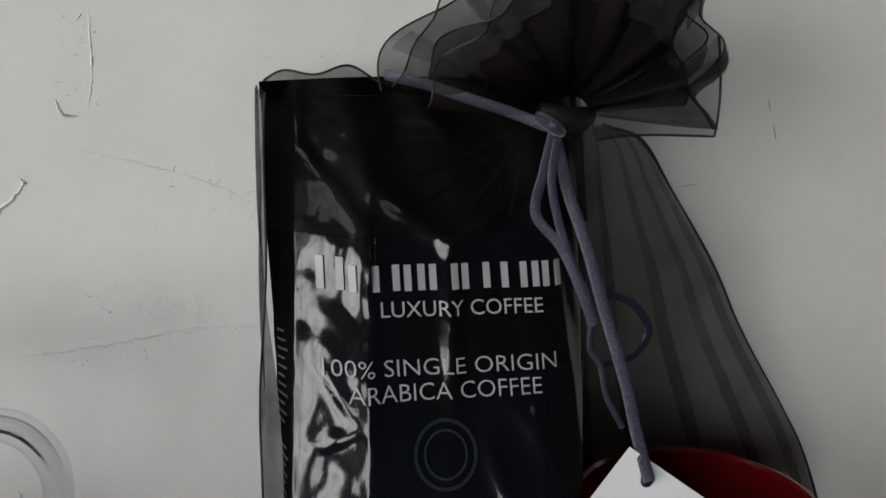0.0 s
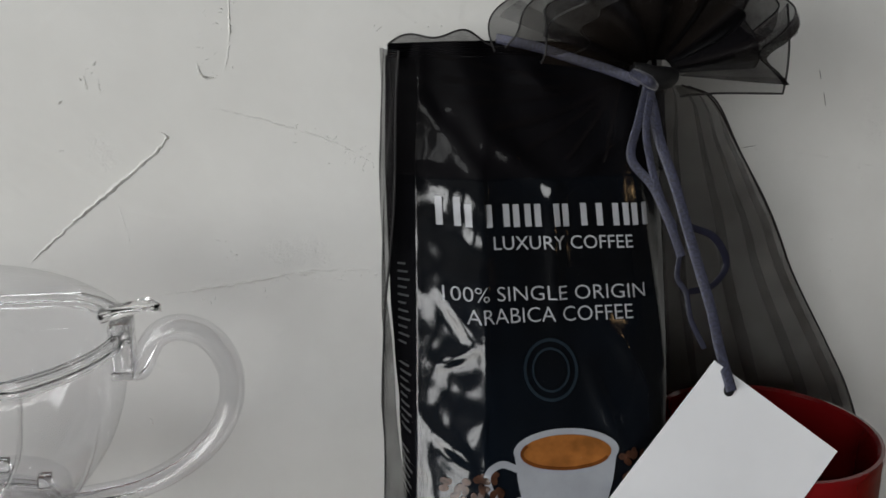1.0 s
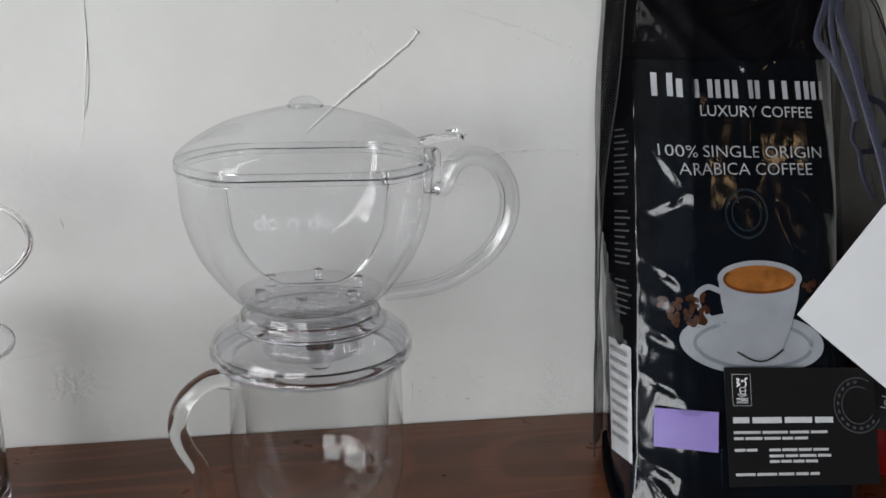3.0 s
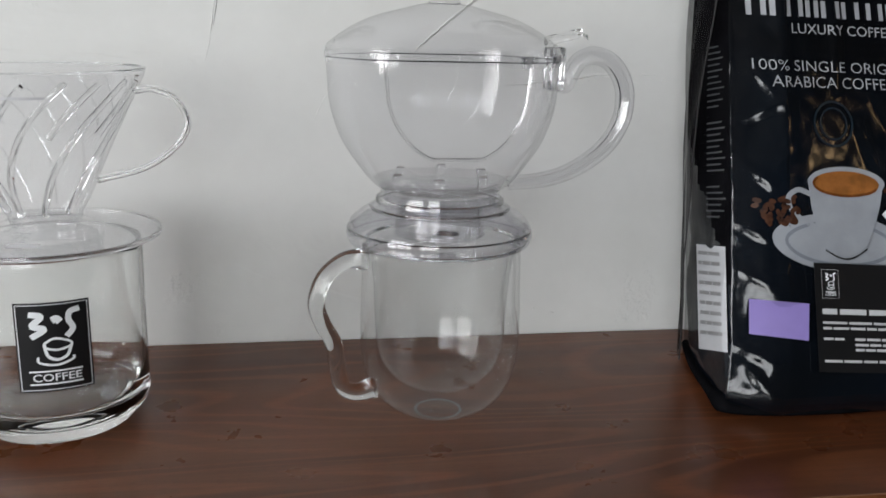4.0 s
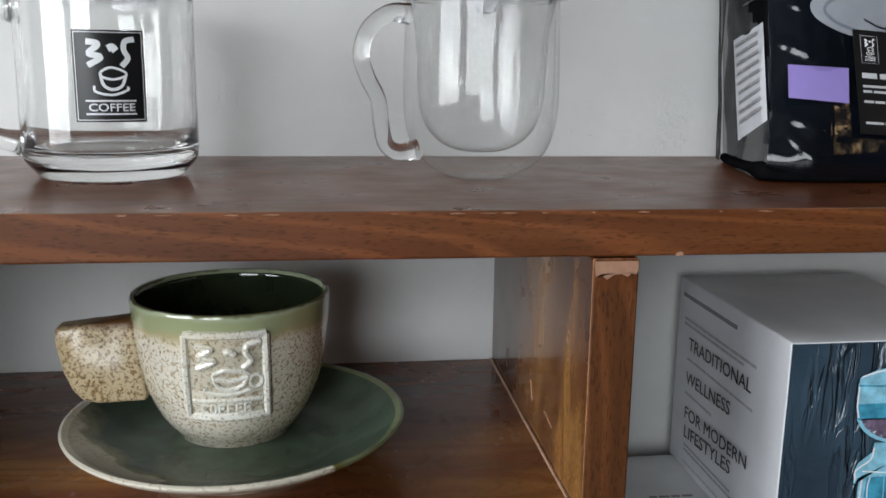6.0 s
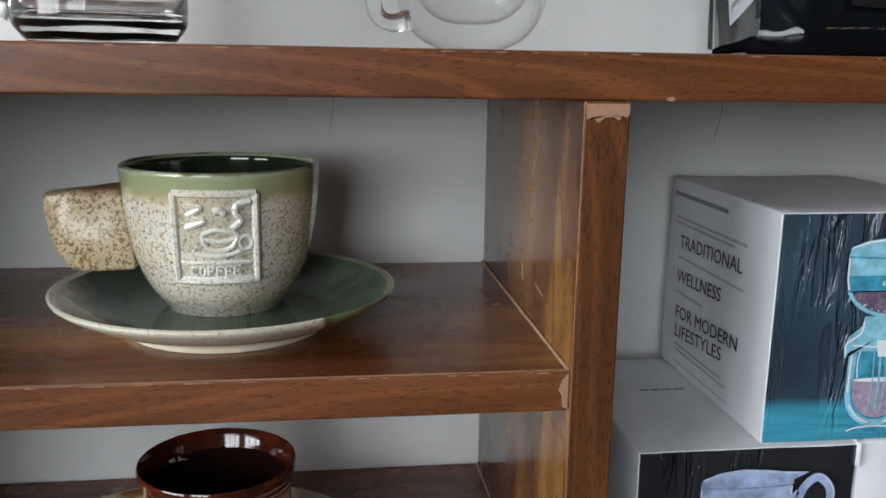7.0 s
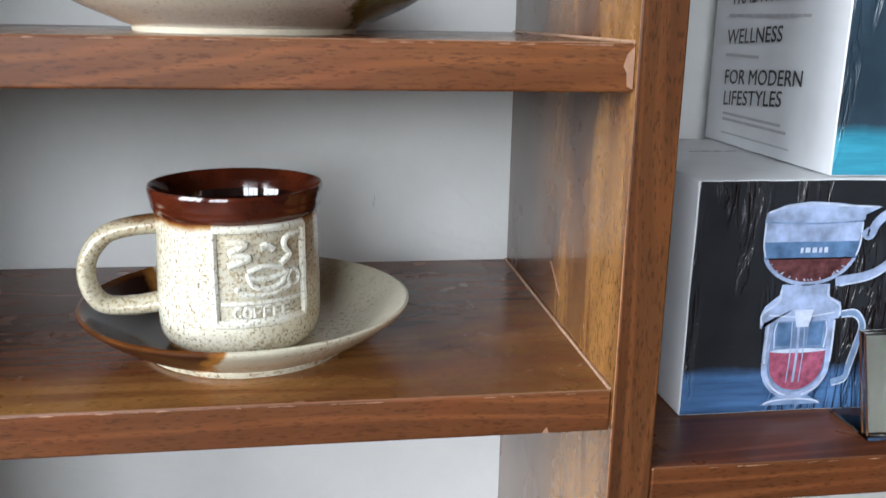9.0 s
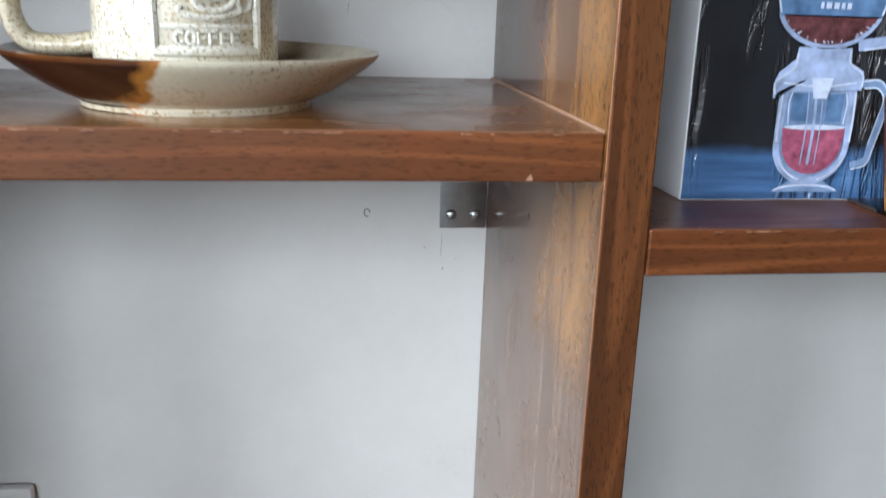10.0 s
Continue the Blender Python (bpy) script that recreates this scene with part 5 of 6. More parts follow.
ins = part("insert", box_bm(HX0 + 0.0018, HX1 - 0.0018, HYF + 0.0004, HYF + 0.0010, Z_RIGHT + 0.0034, -0.2485), plain("grey_green_card", (0.36, 0.365, 0.32), 0.5), holder, "grey card insert with white writing", smooth=False)
at = lambda u, v: (u, HYF + 0.0002, v)
for k, (x0, x1, z, h, w) in enumerate(((0.1225, 0.149, -0.2600, 0.0034, 2), (0.1350, 0.149, -0.2655, 0.0028, 1), (0.1240, 0.152, -0.2715, 0.0032, 3), (0.1315, 0.150, -0.2800, 0.0046, 2))):
    bars(ins, "white_writing", x0, x1, z, h, at, WHITE_PRINT, w, k)

# the upright sheets lean back a little
for ob in [c for c in holder.children if c.name.split(".")[0] in ("front_sheet", "back_sheet", "insert")]:
    for me in [ob.data] + [c.data for c in ob.children]:
        for v in me.vertices:
            v.co.y += 0.27 * (v.co.z - Z_RIGHT - 0.002)

# ---- top board: coffee pouch ----
BAG_L = ([0.0, 0.008, 0.034, 0.089, 0.127, 0.194, 0.227, 0.252], [0.0965, 0.0963, 0.1005, 0.1049, 0.1074, 0.1118, 0.1135, 0.1140])
BAG_R = ([0.0, 0.109, 0.140, 0.211, 0.252], [0.2035, 0.2035, 0.2065, 0.2105, 0.2110])
BAG_B = ([0, 0.01, 0.06, 0.144, 0.2, 0.25], [0.118, 0.117, 0.1125, 0.1050, 0.1030, 0.1035])
CREASES = [  # x0, z0, x1, z1, width, height
    (0.1624, 0.1965, 0.1920, 0.2140, 0.0030, 0.0022), (0.1624, 0.1965, 0.1330, 0.2190, 0.0040, 0.0022), (0.1620, 0.1960, 0.1600, 0.1500, 0.0035, 0.0016),
    (0.1140, 0.2270, 0.1330, 0.2030, 0.0030, 0.0016), (0.1330, 0.2030, 0.1330, 0.1200, 0.0045, 0.0011), (0.1800, 0.1480, 0.1950, 0.1250, 0.0040, 0.0014),
    (0.1700, 0.1340, 0.1850, 0.0950, 0.0030, 0.0012), (0.1300, 0.2320, 0.1560, 0.2380, 0.0030, 0.0012), (0.1700, 0.2280, 0.1520, 0.2400, 0.0030, 0.0012),
    (0.1180, 0.1600, 0.1280, 0.1450, 0.0022, 0.0012), (0.1150, 0.1350, 0.1290, 0.1420, 0.0022, 0.0012), (0.1120, 0.1130, 0.1240, 0.1040, 0.0022, 0.0013),
    (0.1080, 0.0860, 0.1220, 0.0790, 0.0022, 0.0012), (0.1060, 0.0660, 0.1180, 0.0600, 0.0022, 0.0012), (0.1020, 0.0330, 0.1200, 0.0250, 0.0025, 0.0013),
    (0.1050, 0.0250, 0.1150, 0.0120, 0.0025, 0.0014), (0.1960, 0.2000, 0.2040, 0.1300, 0.0025, 0.0012),
]


def bag_front(x, z):
    xl, xr = np.interp(z, *BAG_L), np.interp(z, *BAG_R)
    s = 2 * (x - xl) / (xr - xl) - 1
    y = -0.1355 + 0.38 * z
    if s < -0.50:
        y += 0.0095 * ((-0.50 - s) / 0.5) ** 1.4 * max(0.0, min(1.0, (0.236 - z) / 0.03))
    if s > 0.62:
        y += 0.0090 * ((s - 0.62) / 0.38) ** 1.7
    for x0, z0, x1, z1, w, h in CREASES:
        dx, dz = x1 - x0, z1 - z0
        t = max(0.0, min(1.0, ((x - x0) * dx + (z - z0) * dz) / (dx * dx + dz * dz)))
        d2 = (x - x0 - t * dx) ** 2 + (z - z0 - t * dz) ** 2
        if d2 < 9 * w * w:
            y -= h * math.exp(-d2 / (w * w)) * (1 - 0.6 * abs(2 * t - 1))
    k = 0.0004 + (0.0010 if s < -0.50 and z < 0.225 else 0.0) + (0.0004 if z > 0.205 else 0.0)
    y += k * noise.noise(Vector((x * 55, z * 48, 2.7))) + 0.35 * k * noise.noise(Vector((x * 160, z * 130, 9.1)))
    if z < 0.014:
        y += 0.010 * ((0.014 - z) / 0.014) ** 2
    return y


def n_foil():
    n = Nodes("glossy_black_foil")
    wr = n.noise(1.0, 4, 0.55, n.scaled(90, 90, 60), 1.5)
    deep = n.noise(14, 3)
    n.set(color=n.ramp(deep, (0.35, (0.003, 0.0035, 0.0045)), (0.7, (0.004, 0.007, 0.012))), rough=0.12, normal=n.bump(wr, 0.15, 0.0008), coat=0.2, coat_rough=0.04, spec=0.5)
    return n.m


FOIL = n_foil()
FOIL_SIDE = plain("dull_black_foil", (0.005, 0.005, 0.006), 0.75, 0.3, 60, bump=0.0004, spec=0.0)
bag = thing("coffee_pouch", (0.155, -0.08, 0.0), "glossy black foil coffee pouch with printed cup picture and white writing", "pouch")
NXF, NSD, NZ = 110, 12, 190


def bag_ring(z):
    xl, xr = float(np.interp(z, *BAG_L)), float(np.interp(z, *BAG_R))
    pts = [(x, bag_front(x, z)) for x in (xl + (xr - xl) * k / NXF for k in range(NXF + 1))]
    yb = -0.028 - 0.006 * z / 0.25
    xb = float(np.interp(z, *BAG_B))
    for side, xa, xz, y0, y1 in ((1, xr, xr - 0.004, pts[-1][1], yb), (-1, xb, xl, yb, pts[0][1])):
        for k in range(1, NSD):
            f = k / NSD
            b = (0.002 if side < 0 else 0.004) * math.sin(math.pi * f)
            pts.append((xa + (xz - xa) * f + side * b + (0.0007 * noise.noise(Vector((f * 6, z * 60, side)))), y0 + (y1 - y0) * f))
        if side > 0:
            pts += [(xr - 0.004 + (xb - xr + 0.004) * k / 14, yb) for k in range(15)]
    return pts


bm = bmesh.new()
rows = []
for j in range(NZ + 1):
    z = 0.0006 + 0.2428 * j / NZ
    rows.append([bm.verts.new((x, y, z + (0.0006 * noise.noise(Vector((x * 70, 3, 1))) if j == NZ else 0))) for x, y in bag_ring(z)])
for a, b in zip(rows, rows[1:]):
    for k in range(len(a)):
        bm.faces.new((a[k], a[(k + 1) % len(a)], b[(k + 1) % len(a)], b[k]))
bm.faces.new(rows[0])
bm.faces.new(rows[-1])
bm.normal_update()
for f in bm.faces:
    if f.calc_center_median().x < float(np.interp(f.calc_center_median().z, *BAG_L)) + 0.0002 or abs(f.normal.z) > 0.9:
        f.material_index = 1
part("pouch_body", bm, (FOIL, FOIL_SIDE), bag, sharp=70)
seal = sheet(lambda u, v: (0.1030 + 0.1085 * u, -0.0425 - 0.0009 * math.sin(v * 40) + 0.002 * math.sin(u * 5), 0.2425 + 0.0055 * v + 0.001 * math.sin(u * 4)), 80, 22)
part("crimped_seal", seal, FOIL_SIDE, bag)
part("bottom_fold", tube(spline([(0.2020, -0.1205, 0.0034), (0.1550, -0.1262, 0.0030), (0.1050, -0.1235, 0.0034), (0.0968, -0.1130, 0.0052), (0.1040, -0.0720, 0.0040), (0.1160, -0.0340, 0.0030)], 60), lambda f: 0.0024 + 0.0022 * math.exp(-((f - 0.56) / 0.07) ** 2), 12), FOIL_SIDE, bag)


def bag_flat(x, z):
    xl, xr = np.interp(z, *BAG_L), np.interp(z, *BAG_R)
    s = 2 * (x - xl) / (xr - xl) - 1
    return -0.1355 + 0.38 * z - 0.0034 + (0.0095 * ((-0.50 - s) / 0.5) ** 1.4 * 0.7 if s < -0.5 else 0.0)


def on_bag(lift):
    return lambda x, z: (x, bag_front(x, z) - lift, z)


P1, P2, P3, P4 = on_bag(0.0005), on_bag(0.0008), on_bag(0.0011), on_bag(0.0014)
# maker's name as plain upright bars
BAG_PRINT = plain("white_pouch_print", (0.44, 0.45, 0.48), 0.35)
name_z = lambda x: 0.1832 - 0.0018 * (x - 0.118) / 0.082
spans = [(0.1182, 0.1268, 0.0102), (0.1282, 0.1345, 0.0080), (0.1356, 0.1447, 0.0080), (0.1461, 0.1530, 0.0080), (0.1544, 0.1640, 0.0080), (0.1652, 0.1748, 0.0080), (0.1758, 0.1838, 0.0080), (0.1851, 0.1916, 0.0080), (0.1928, 0.1995, 0.0080)]
for k, (x0, x1, h) in enumerate(spans):
    z0 = name_z(x0)
    bm = bmesh.new()
    for xa in ((x0,) if k == 1 else ((x0 + x1) / 2 - 0.0012,) if k == 6 else (x0, x1 - 0.0024)):
        add_bm(bm, patch(rect(xa, xa + 0.0024, z0, z0 + h, 5), P2, 2))
    part("mark_block", bm, BAG_PRINT, bag, "white block of the maker's mark", smooth=False)
for text, x0, x1, z, h, s in (("LUXURY COFFEE", 0.1380, 0.1922, 0.1750, 0.0047, -0.0014), ("100% SINGLE ORIGIN", 0.1185, 0.1957, 0.1578, 0.0050, -0.0018), ("ARABICA COFFEE", 0.1262, 0.1898, 0.1500, 0.0052, -0.0012)):
    part("lettering", letters(text, x0, x1, z, h, P2, s, 0.0 if text[0] == "L" else -0.008), BAG_PRINT, bag, "white printed capitals", smooth=False)
part("round_mark", stroke(oval(0.1562, 0.1330, 0.0098, 0.0102, 41) + [(0.1660, 0.1330)], 0.0011, P2), plain("dim_blue_print", (0.012, 0.022, 0.032), 0.3), bag, "faint embossed round mark")
part("round_mark", stroke(oval(0.1562, 0.1330, 0.0068, 0.0072, 41) + [(0.1630, 0.1330)], 0.0008, P2), plain("dim_blue_print_inner", (0.012, 0.022, 0.032), 0.3), bag)

# printed cup of coffee with beans
CHINA = plain("printed_white_china", (0.38, 0.40, 0.44), 0.25, 0.1, 60)
CHINA_D = plain("printed_grey_china", (0.24, 0.26, 0.30), 0.25, 0.12, 60)
COFFEE = plain("printed_orange_coffee", (0.34, 0.125, 0.030), 0.2, 0.3, 140)
COFFEE_D = plain("printed_dark_coffee", (0.16, 0.05, 0.012), 0.2, 0.3, 140)
BEAN = plain("printed_coffee_bean", (0.062, 0.025, 0.014), 0.25, 0.6, 300)
pic = part("printed_saucer", patch(oval(0.1545, 0.0790, 0.0335, 0.0130, 40, turn=-4), P1, 4), CHINA, bag, "printed picture of a white coffee cup with beans")
rnd = random.Random(3)
for cx, cz, sx, sz, count in ((0.1245, 0.0945, 0.0105, 0.0055, 44), (0.1862, 0.0985, 0.0055, 0.0060, 18)):
    for k in range(count):
        x, z = cx + sx * rnd.uniform(-1, 1), cz + sz * rnd.uniform(-1, 1) - 0.002 * abs(rnd.uniform(-1, 1))
        a = rnd.uniform(0, 180)
        b = part("printed_bean", patch(oval(x, z, 0.0017, 0.0012, 10, turn=a), on_bag(0.0006 + 0.00012 * (k % 4)), 1), BEAN, pic, smooth=False)
part("printed_saucer_well", stroke(oval(0.1545, 0.0785, 0.0270, 0.0095, 40, turn=-4), 0.0016, P2), CHINA_D, pic, smooth=False)
part("printed_cup_handle", stroke([(p.x, p.z) for p in spline([(0.1410, 0, 0.1010), (0.1350, 0, 0.1030), (0.1300, 0, 0.1000), (0.1310, 0, 0.0940), (0.1370, 0, 0.0890), (0.1430, 0, 0.0860)], 30)], 0.0024, P2), CHINA, pic, smooth=False)
body = [(0.1400, 0.1080), (0.1408, 0.0960), (0.1428, 0.0850), (0.1465, 0.0770)] + [(0.1465 + 0.0210 * k / 8, 0.0770 - 0.0042 * math.sin(math.pi * k / 8)) for k in range(1, 8)] + [(0.1675, 0.0762), (0.1720, 0.0840), (0.1765, 0.0950), (0.1790, 0.1065)]
part("printed_cup", patch(body[::-1], P3, 4), CHINA, pic, smooth=False)
part("printed_cup_shadow", stroke([(0.1462 + 0.0218 * k / 12, 0.0762 - 0.0044 * math.sin(math.pi * k / 12)) for k in range(13)], 0.0007, P4), BLACK_PRINT, pic, smooth=False)
part("printed_cup_rim", patch(oval(0.1595, 0.1060, 0.0198, 0.0074, 36, turn=-2), P4, 3), CHINA, pic, smooth=False)
part("printed_coffee", patch(oval(0.1592, 0.1056, 0.0172, 0.0058, 32, turn=-2), on_bag(0.0017), 3), COFFEE, pic, smooth=False)
part("printed_coffee_edge", stroke(oval(0.1592, 0.1056, 0.0166, 0.0054, 36, 150, 340, -2), 0.0012, on_bag(0.0019)), COFFEE_D, pic, smooth=False)

# stickers and card on the pouch
LILAC = plain("lilac_sticker_paper", (0.26, 0.20, 0.50), 0.45, 0.06, 60)
part("lilac_sticker", patch([(0.1072, 0.0546), (0.1060, 0.0394), (0.1330, 0.0372), (0.1346, 0.0532)], lambda x, z: (x, bag_flat(x, z), z), 4), LILAC, bag, "plain lilac sticker")


def side_x(y, z):
    xl = float(np.interp(z, *BAG_L))
    y0, y1 = bag_front(xl, z), -0.028 - 0.006 * z / 0.25
    g = max(0.0, min(1.0, (y - y0) / (y1 - y0)))
    return xl + (float(np.interp(z, *BAG_B)) - xl) * g - 0.002 * math.sin(math.pi * g)


def on_gusset(lift):
    return lambda y, z: (side_x(y, z) - lift, y, z)


st = part("white_sticker", patch([(-0.0560, 0.0667), (-0.0741, 0.0154), (-0.1143, 0.0287), (-0.0933, 0.0746)], on_gusset(0.0008), 4), plain("white_sticker_paper", (0.58, 0.59, 0.62), 0.5), bag, "white sticker with illegible dark writing")
def on_sticker(u, v):
    y = -0.0560 - 0.0373 * u - (0.0181 + 0.0029 * u) * v
    z = 0.0667 + 0.0079 * u - (0.0513 - 0.0054 * u) * v
    return (side_x(y, z) - 0.0013, y, z)


for k in range(9):
    bars(st, "sticker_writing", 0.1, 0.85, 0.06 + 0.095 * k, 0.035, on_sticker, GREY_PRINT, 2 + k % 2, k)
SIDE_PRINT = plain("dim_side_print", (0.07, 0.073, 0.08), 0.5)
for k in range(26):
    z = 0.166 - 0.0029 * k - (0.005 if k > 10 else 0) - (0.005 if k > 19 else 0)
    y0 = -0.050 - 0.21 * (0.166 - z)
    bars(bag, "side_writing", y0, y0 - (0.009 + 0.15 * (0.166 - z)) * (0.7 + 0.3 * ((k * 7) % 5) / 4), z, 0.0008, lambda y, z_, y0=y0: on_gusset(0.0005)(y, z_ - 0.2 * (y - y0)), SIDE_PRINT, 6 + k % 3, k)

CARD_BLACK = plain("black_business_card", (0.008, 0.008, 0.009), 0.35, 0.1, 80)
card = thing("business_card", (0.170, -0.125, 0.022), "black business card with white writing on the pouch front", "card")
card_y = lambda z: -0.1355 + 0.38 * z - 0.0040
C1 = lambda k: (lambda x, z: (x - 0.0015 * (0.0711 - z) / 0.05, card_y(z) - 0.0002 * k, z - 0.0040 * (x - 0.138) / 0.07))
part("card_sheet", patch([(0.1383, 0.0712), (0.1383, 0.0238), (0.2090, 0.0238), (0.2090, 0.0712)], C1(0), 1), CARD_BLACK, card, smooth=False)
card.children[0].modifiers.new("thickness", "SOLIDIFY").thickness = 0.0004
logo = part("card_emblem", stroke([(0.1415, 0.0685), (0.1500, 0.0685), (0.1500, 0.0560), (0.1415, 0.0560), (0.1415, 0.0688)], 0.0002, C1(2)), PALE_PRINT, card, smooth=False)
emblem(logo, lambda u, v: C1(3)(0.14575 + u, v), 0.0040, 0.0060, 0.0622, WHITE_PRINT)
bars(card, "card_name", 0.1410, 0.1880, 0.0490, 0.0024, C1(2), plain("soft_white_print", (0.55, 0.56, 0.58), 0.4), 4, 1)
for k, (x0, x1, z, w, m) in enumerate(((0.1410, 0.1850, 0.0448, 4, PALE_PRINT), (0.1410, 0.1755, 0.0424, 5, PALE_PRINT), (0.1410, 0.1515, 0.0378, 2, PALE_PRINT), (0.1570, 0.1850, 0.0378, 4, PALE_PRINT), (0.1570, 0.1860, 0.0354, 4, PALE_PRINT), (0.1570, 0.1795, 0.0332, 4, PALE_PRINT), (0.1410, 0.1800, 0.0282, 5, PALE_PRINT))):
    bars(card, "card_writing", x0, x1, z, 0.0011, C1(2), m, w, k)
SEAL = plain("dark_grey_print", (0.055, 0.055, 0.058), 0.4)
part("card_seal", stroke(oval(0.2005, 0.0560, 0.0115, 0.0112, 41, 60, 330), 0.0006, C1(2)), SEAL, card, smooth=False)
part("card_seal", stroke(oval(0.2005, 0.0560, 0.0078, 0.0076, 41, 60, 330), 0.0005, C1(2)), SEAL, card, smooth=False)
for k in range(12):
    a = radians(95 + 20 * k)
    part("card_seal_mark", patch(oval(0.2005 + 0.0097 * math.cos(a), 0.0560 + 0.0095 * math.sin(a), 0.0010, 0.0007, 8, turn=math.degrees(a) + 90), C1(2), 1), SEAL, card, smooth=False)

# ---- red mug behind the tag ----
RED = plain("glossy_red_ceramic", (0.15, 0.005, 0.006), 0.10, 0.12, 40, coat=0.6)
RX, RY = 0.2575, -0.0645
red = thing("ceramic_mug", (RX, RY, 0.0), "glossy red ceramic mug with black emblem panel beside the pouch", "mug")
ro = [(0.0, 0.002), (0.030, 0.002), (0.032, 0.0)] + smooth_profile([(0.0345, 0.0006), (0.0420, 0.006), (0.0455, 0.020), (0.0465, 0.046), (0.0470, 0.078), (0.0474, 0.0895)], 5) + [(0.0470, 0.0910), (0.0456, 0.0912)]
ri = smooth_profile([(0.0442, 0.0900), (0.0432, 0.078), (0.0428, 0.046), (0.0410, 0.016), (0.030, 0.0085), (0.0, 0.0078)], 5)
part("body", lathe(RX, RY, ro + ri, 112), RED, red)
AR = radians(-122)
rr = lambda z: 0.0466
pn = part("printed_panel", patch(rect(-0.021, 0.021, 0.030, 0.088, 10), on_round(RX, RY, rr, AR, 0.0006), 3), BLACK_PRINT, red)
emblem(pn, on_round(RX, RY, rr, AR, 0.0009), 0.0120, 0.0190, 0.0570, GREY_PRINT)

# ---- black organza gift bag over the pouch ----
NET = sheer("sheer_black_organza", (0.0045, 0.004, 0.005), 0.70)
NET_LIGHT = sheer("thin_black_organza", (0.011, 0.008, 0.006), 0.40)
NET_DENSE = sheer("gathered_black_organza", (0.004, 0.004, 0.005), 0.85)
NET_TAIL = sheer("loose_black_organza", (0.012, 0.008, 0.006), 0.40)
NET_FOLD = sheer("folded_black_organza", (0.008, 0.006, 0.006), 0.30)
HEM = plain("black_hem_thread", (0.010, 0.009, 0.010), 0.6)
gift = thing("organza_gift_bag", (0.17, -0.07, 0.0), "sheer black organza gift bag tied with navy ribbon round a pouch", "gift bag")
KN = Vector((0.1985, -0.066, 0.2350))


def net_shell(u, v):
    """The net drawn close round the top of the pouch."""
    z = 0.200 + 0.0475 * v
    x = 0.1045 + 0.108 * u
    zz = min(z, 0.246)
    xx = max(0.1145, min(0.2085, x))
    y = bag_front(xx, zz) - 0.0022 - 0.0012 * math.sin(u * 23 + 3 * v) * (0.4 + v) + 0.5 * max(0.0, z - 0.246)
    if x < 0.1145:
        y += 0.9 * (0.1145 - x)
    top = 0.0045 * math.sin(u * 9) * v + 0.0020 * math.sin(u * 31) * v
    return (x, y, z + top * 0.8 + 0.004 * v * u)


part("net_body", sheet(net_shell, 90, 30), NET, gift, "thin net over the top of the pouch")
NET_VEIL = sheer("single_layer_black_organza", (0.004, 0.004, 0.005), 0.14)
part("net_front", sheet(lambda u, v: (lambda x, z: (x, bag_front(x, z) - 0.0024 - 0.0004 * math.sin(40 * u + 9 * v), z))(float(np.interp(0.006 + 0.195 * v, *BAG_L)) * (1 - u) + float(np.interp(0.006 + 0.195 * v, *BAG_R)) * u, 0.006 + 0.195 * v), 60, 80), NET_VEIL, gift, "single sheer layer over the pouch front")
# the net hanging straight down beside the pouch
NET_X = ([0.004, 0.06, 0.11, 0.18, 0.246], [0.1000, 0.0988, 0.0972, 0.1012, 0.1052])


def net_left(u, v):
    z = 0.004 + 0.242 * v
    xe, xl, xb = (float(np.interp(z, *c)) for c in (NET_X, BAG_L, BAG_B))
    front, edge, back = Vector((xl + 0.001, bag_front(xl + 0.001, z) - 0.0025, z)), Vector((xe, -0.060, z)), Vector((xb - 0.0015, -0.030, z))
    p = front.lerp(edge, u * 2) if u < 0.5 else edge.lerp(back, u * 2 - 1)
    return p + Vector((-0.0012 * math.sin(math.pi * 2 * min(u, 1 - u)) - 0.0007 * math.sin(17 * v + 21 * u), 0, 0))


part("net_side", sheet(lambda u, v: net_left(0.5 * u, v), 12, 80), NET_VEIL, gift)
part("net_side", sheet(lambda u, v: net_left(0.5 + 0.5 * u, v), 12, 80), NET, gift)
part("side_hem", tube([net_left(0.5, k / 80) for k in range(81)], 0.0004, 5), HEM, gift)
# pulled folds of the net running from the knot over the pouch
for k, (x1, z1, sag, w) in enumerate(((0.120, 0.2440, 0.002, 0.0016), (0.122, 0.2360, 0.003, 0.0020), (0.128, 0.2270, 0.002, 0.0014), (0.140, 0.2180, 0.003, 0.0022), (0.152, 0.2100, 0.002, 0.0016), (0.168, 0.2060, 0.001, 0.0018), (0.182, 0.2050, 0.001, 0.0014))):
    def pleat(u, v, x1=x1, z1=z1, sag=sag, w=w, k=k):
        x, z = 0.1900 + (x1 - 0.1900) * v, 0.2345 + (z1 - 0.2345) * v - sag * math.sin(math.pi * v)
        d = Vector((x1 - 0.19, 0, z1 - 0.2345)).normalized()
        q = (u - 0.5) * w * (0.5 + 1.6 * v * (1 - 0.5 * v))
        x, z = x - d.z * q, z + d.x * q
        return Vector((x, bag_front(x, min(z, 0.245)) - 0.0034 - 0.0012 * math.sin(math.pi * u) - 0.004 * (1 - v), z))
    part("net_pleat", sheet(pleat, 6, 30), NET_FOLD, gift)
part("net_edge", tube([Vector(net_shell(k / 90, 1.0)) for k in range(60)], 0.0004, 5), HEM, gift)


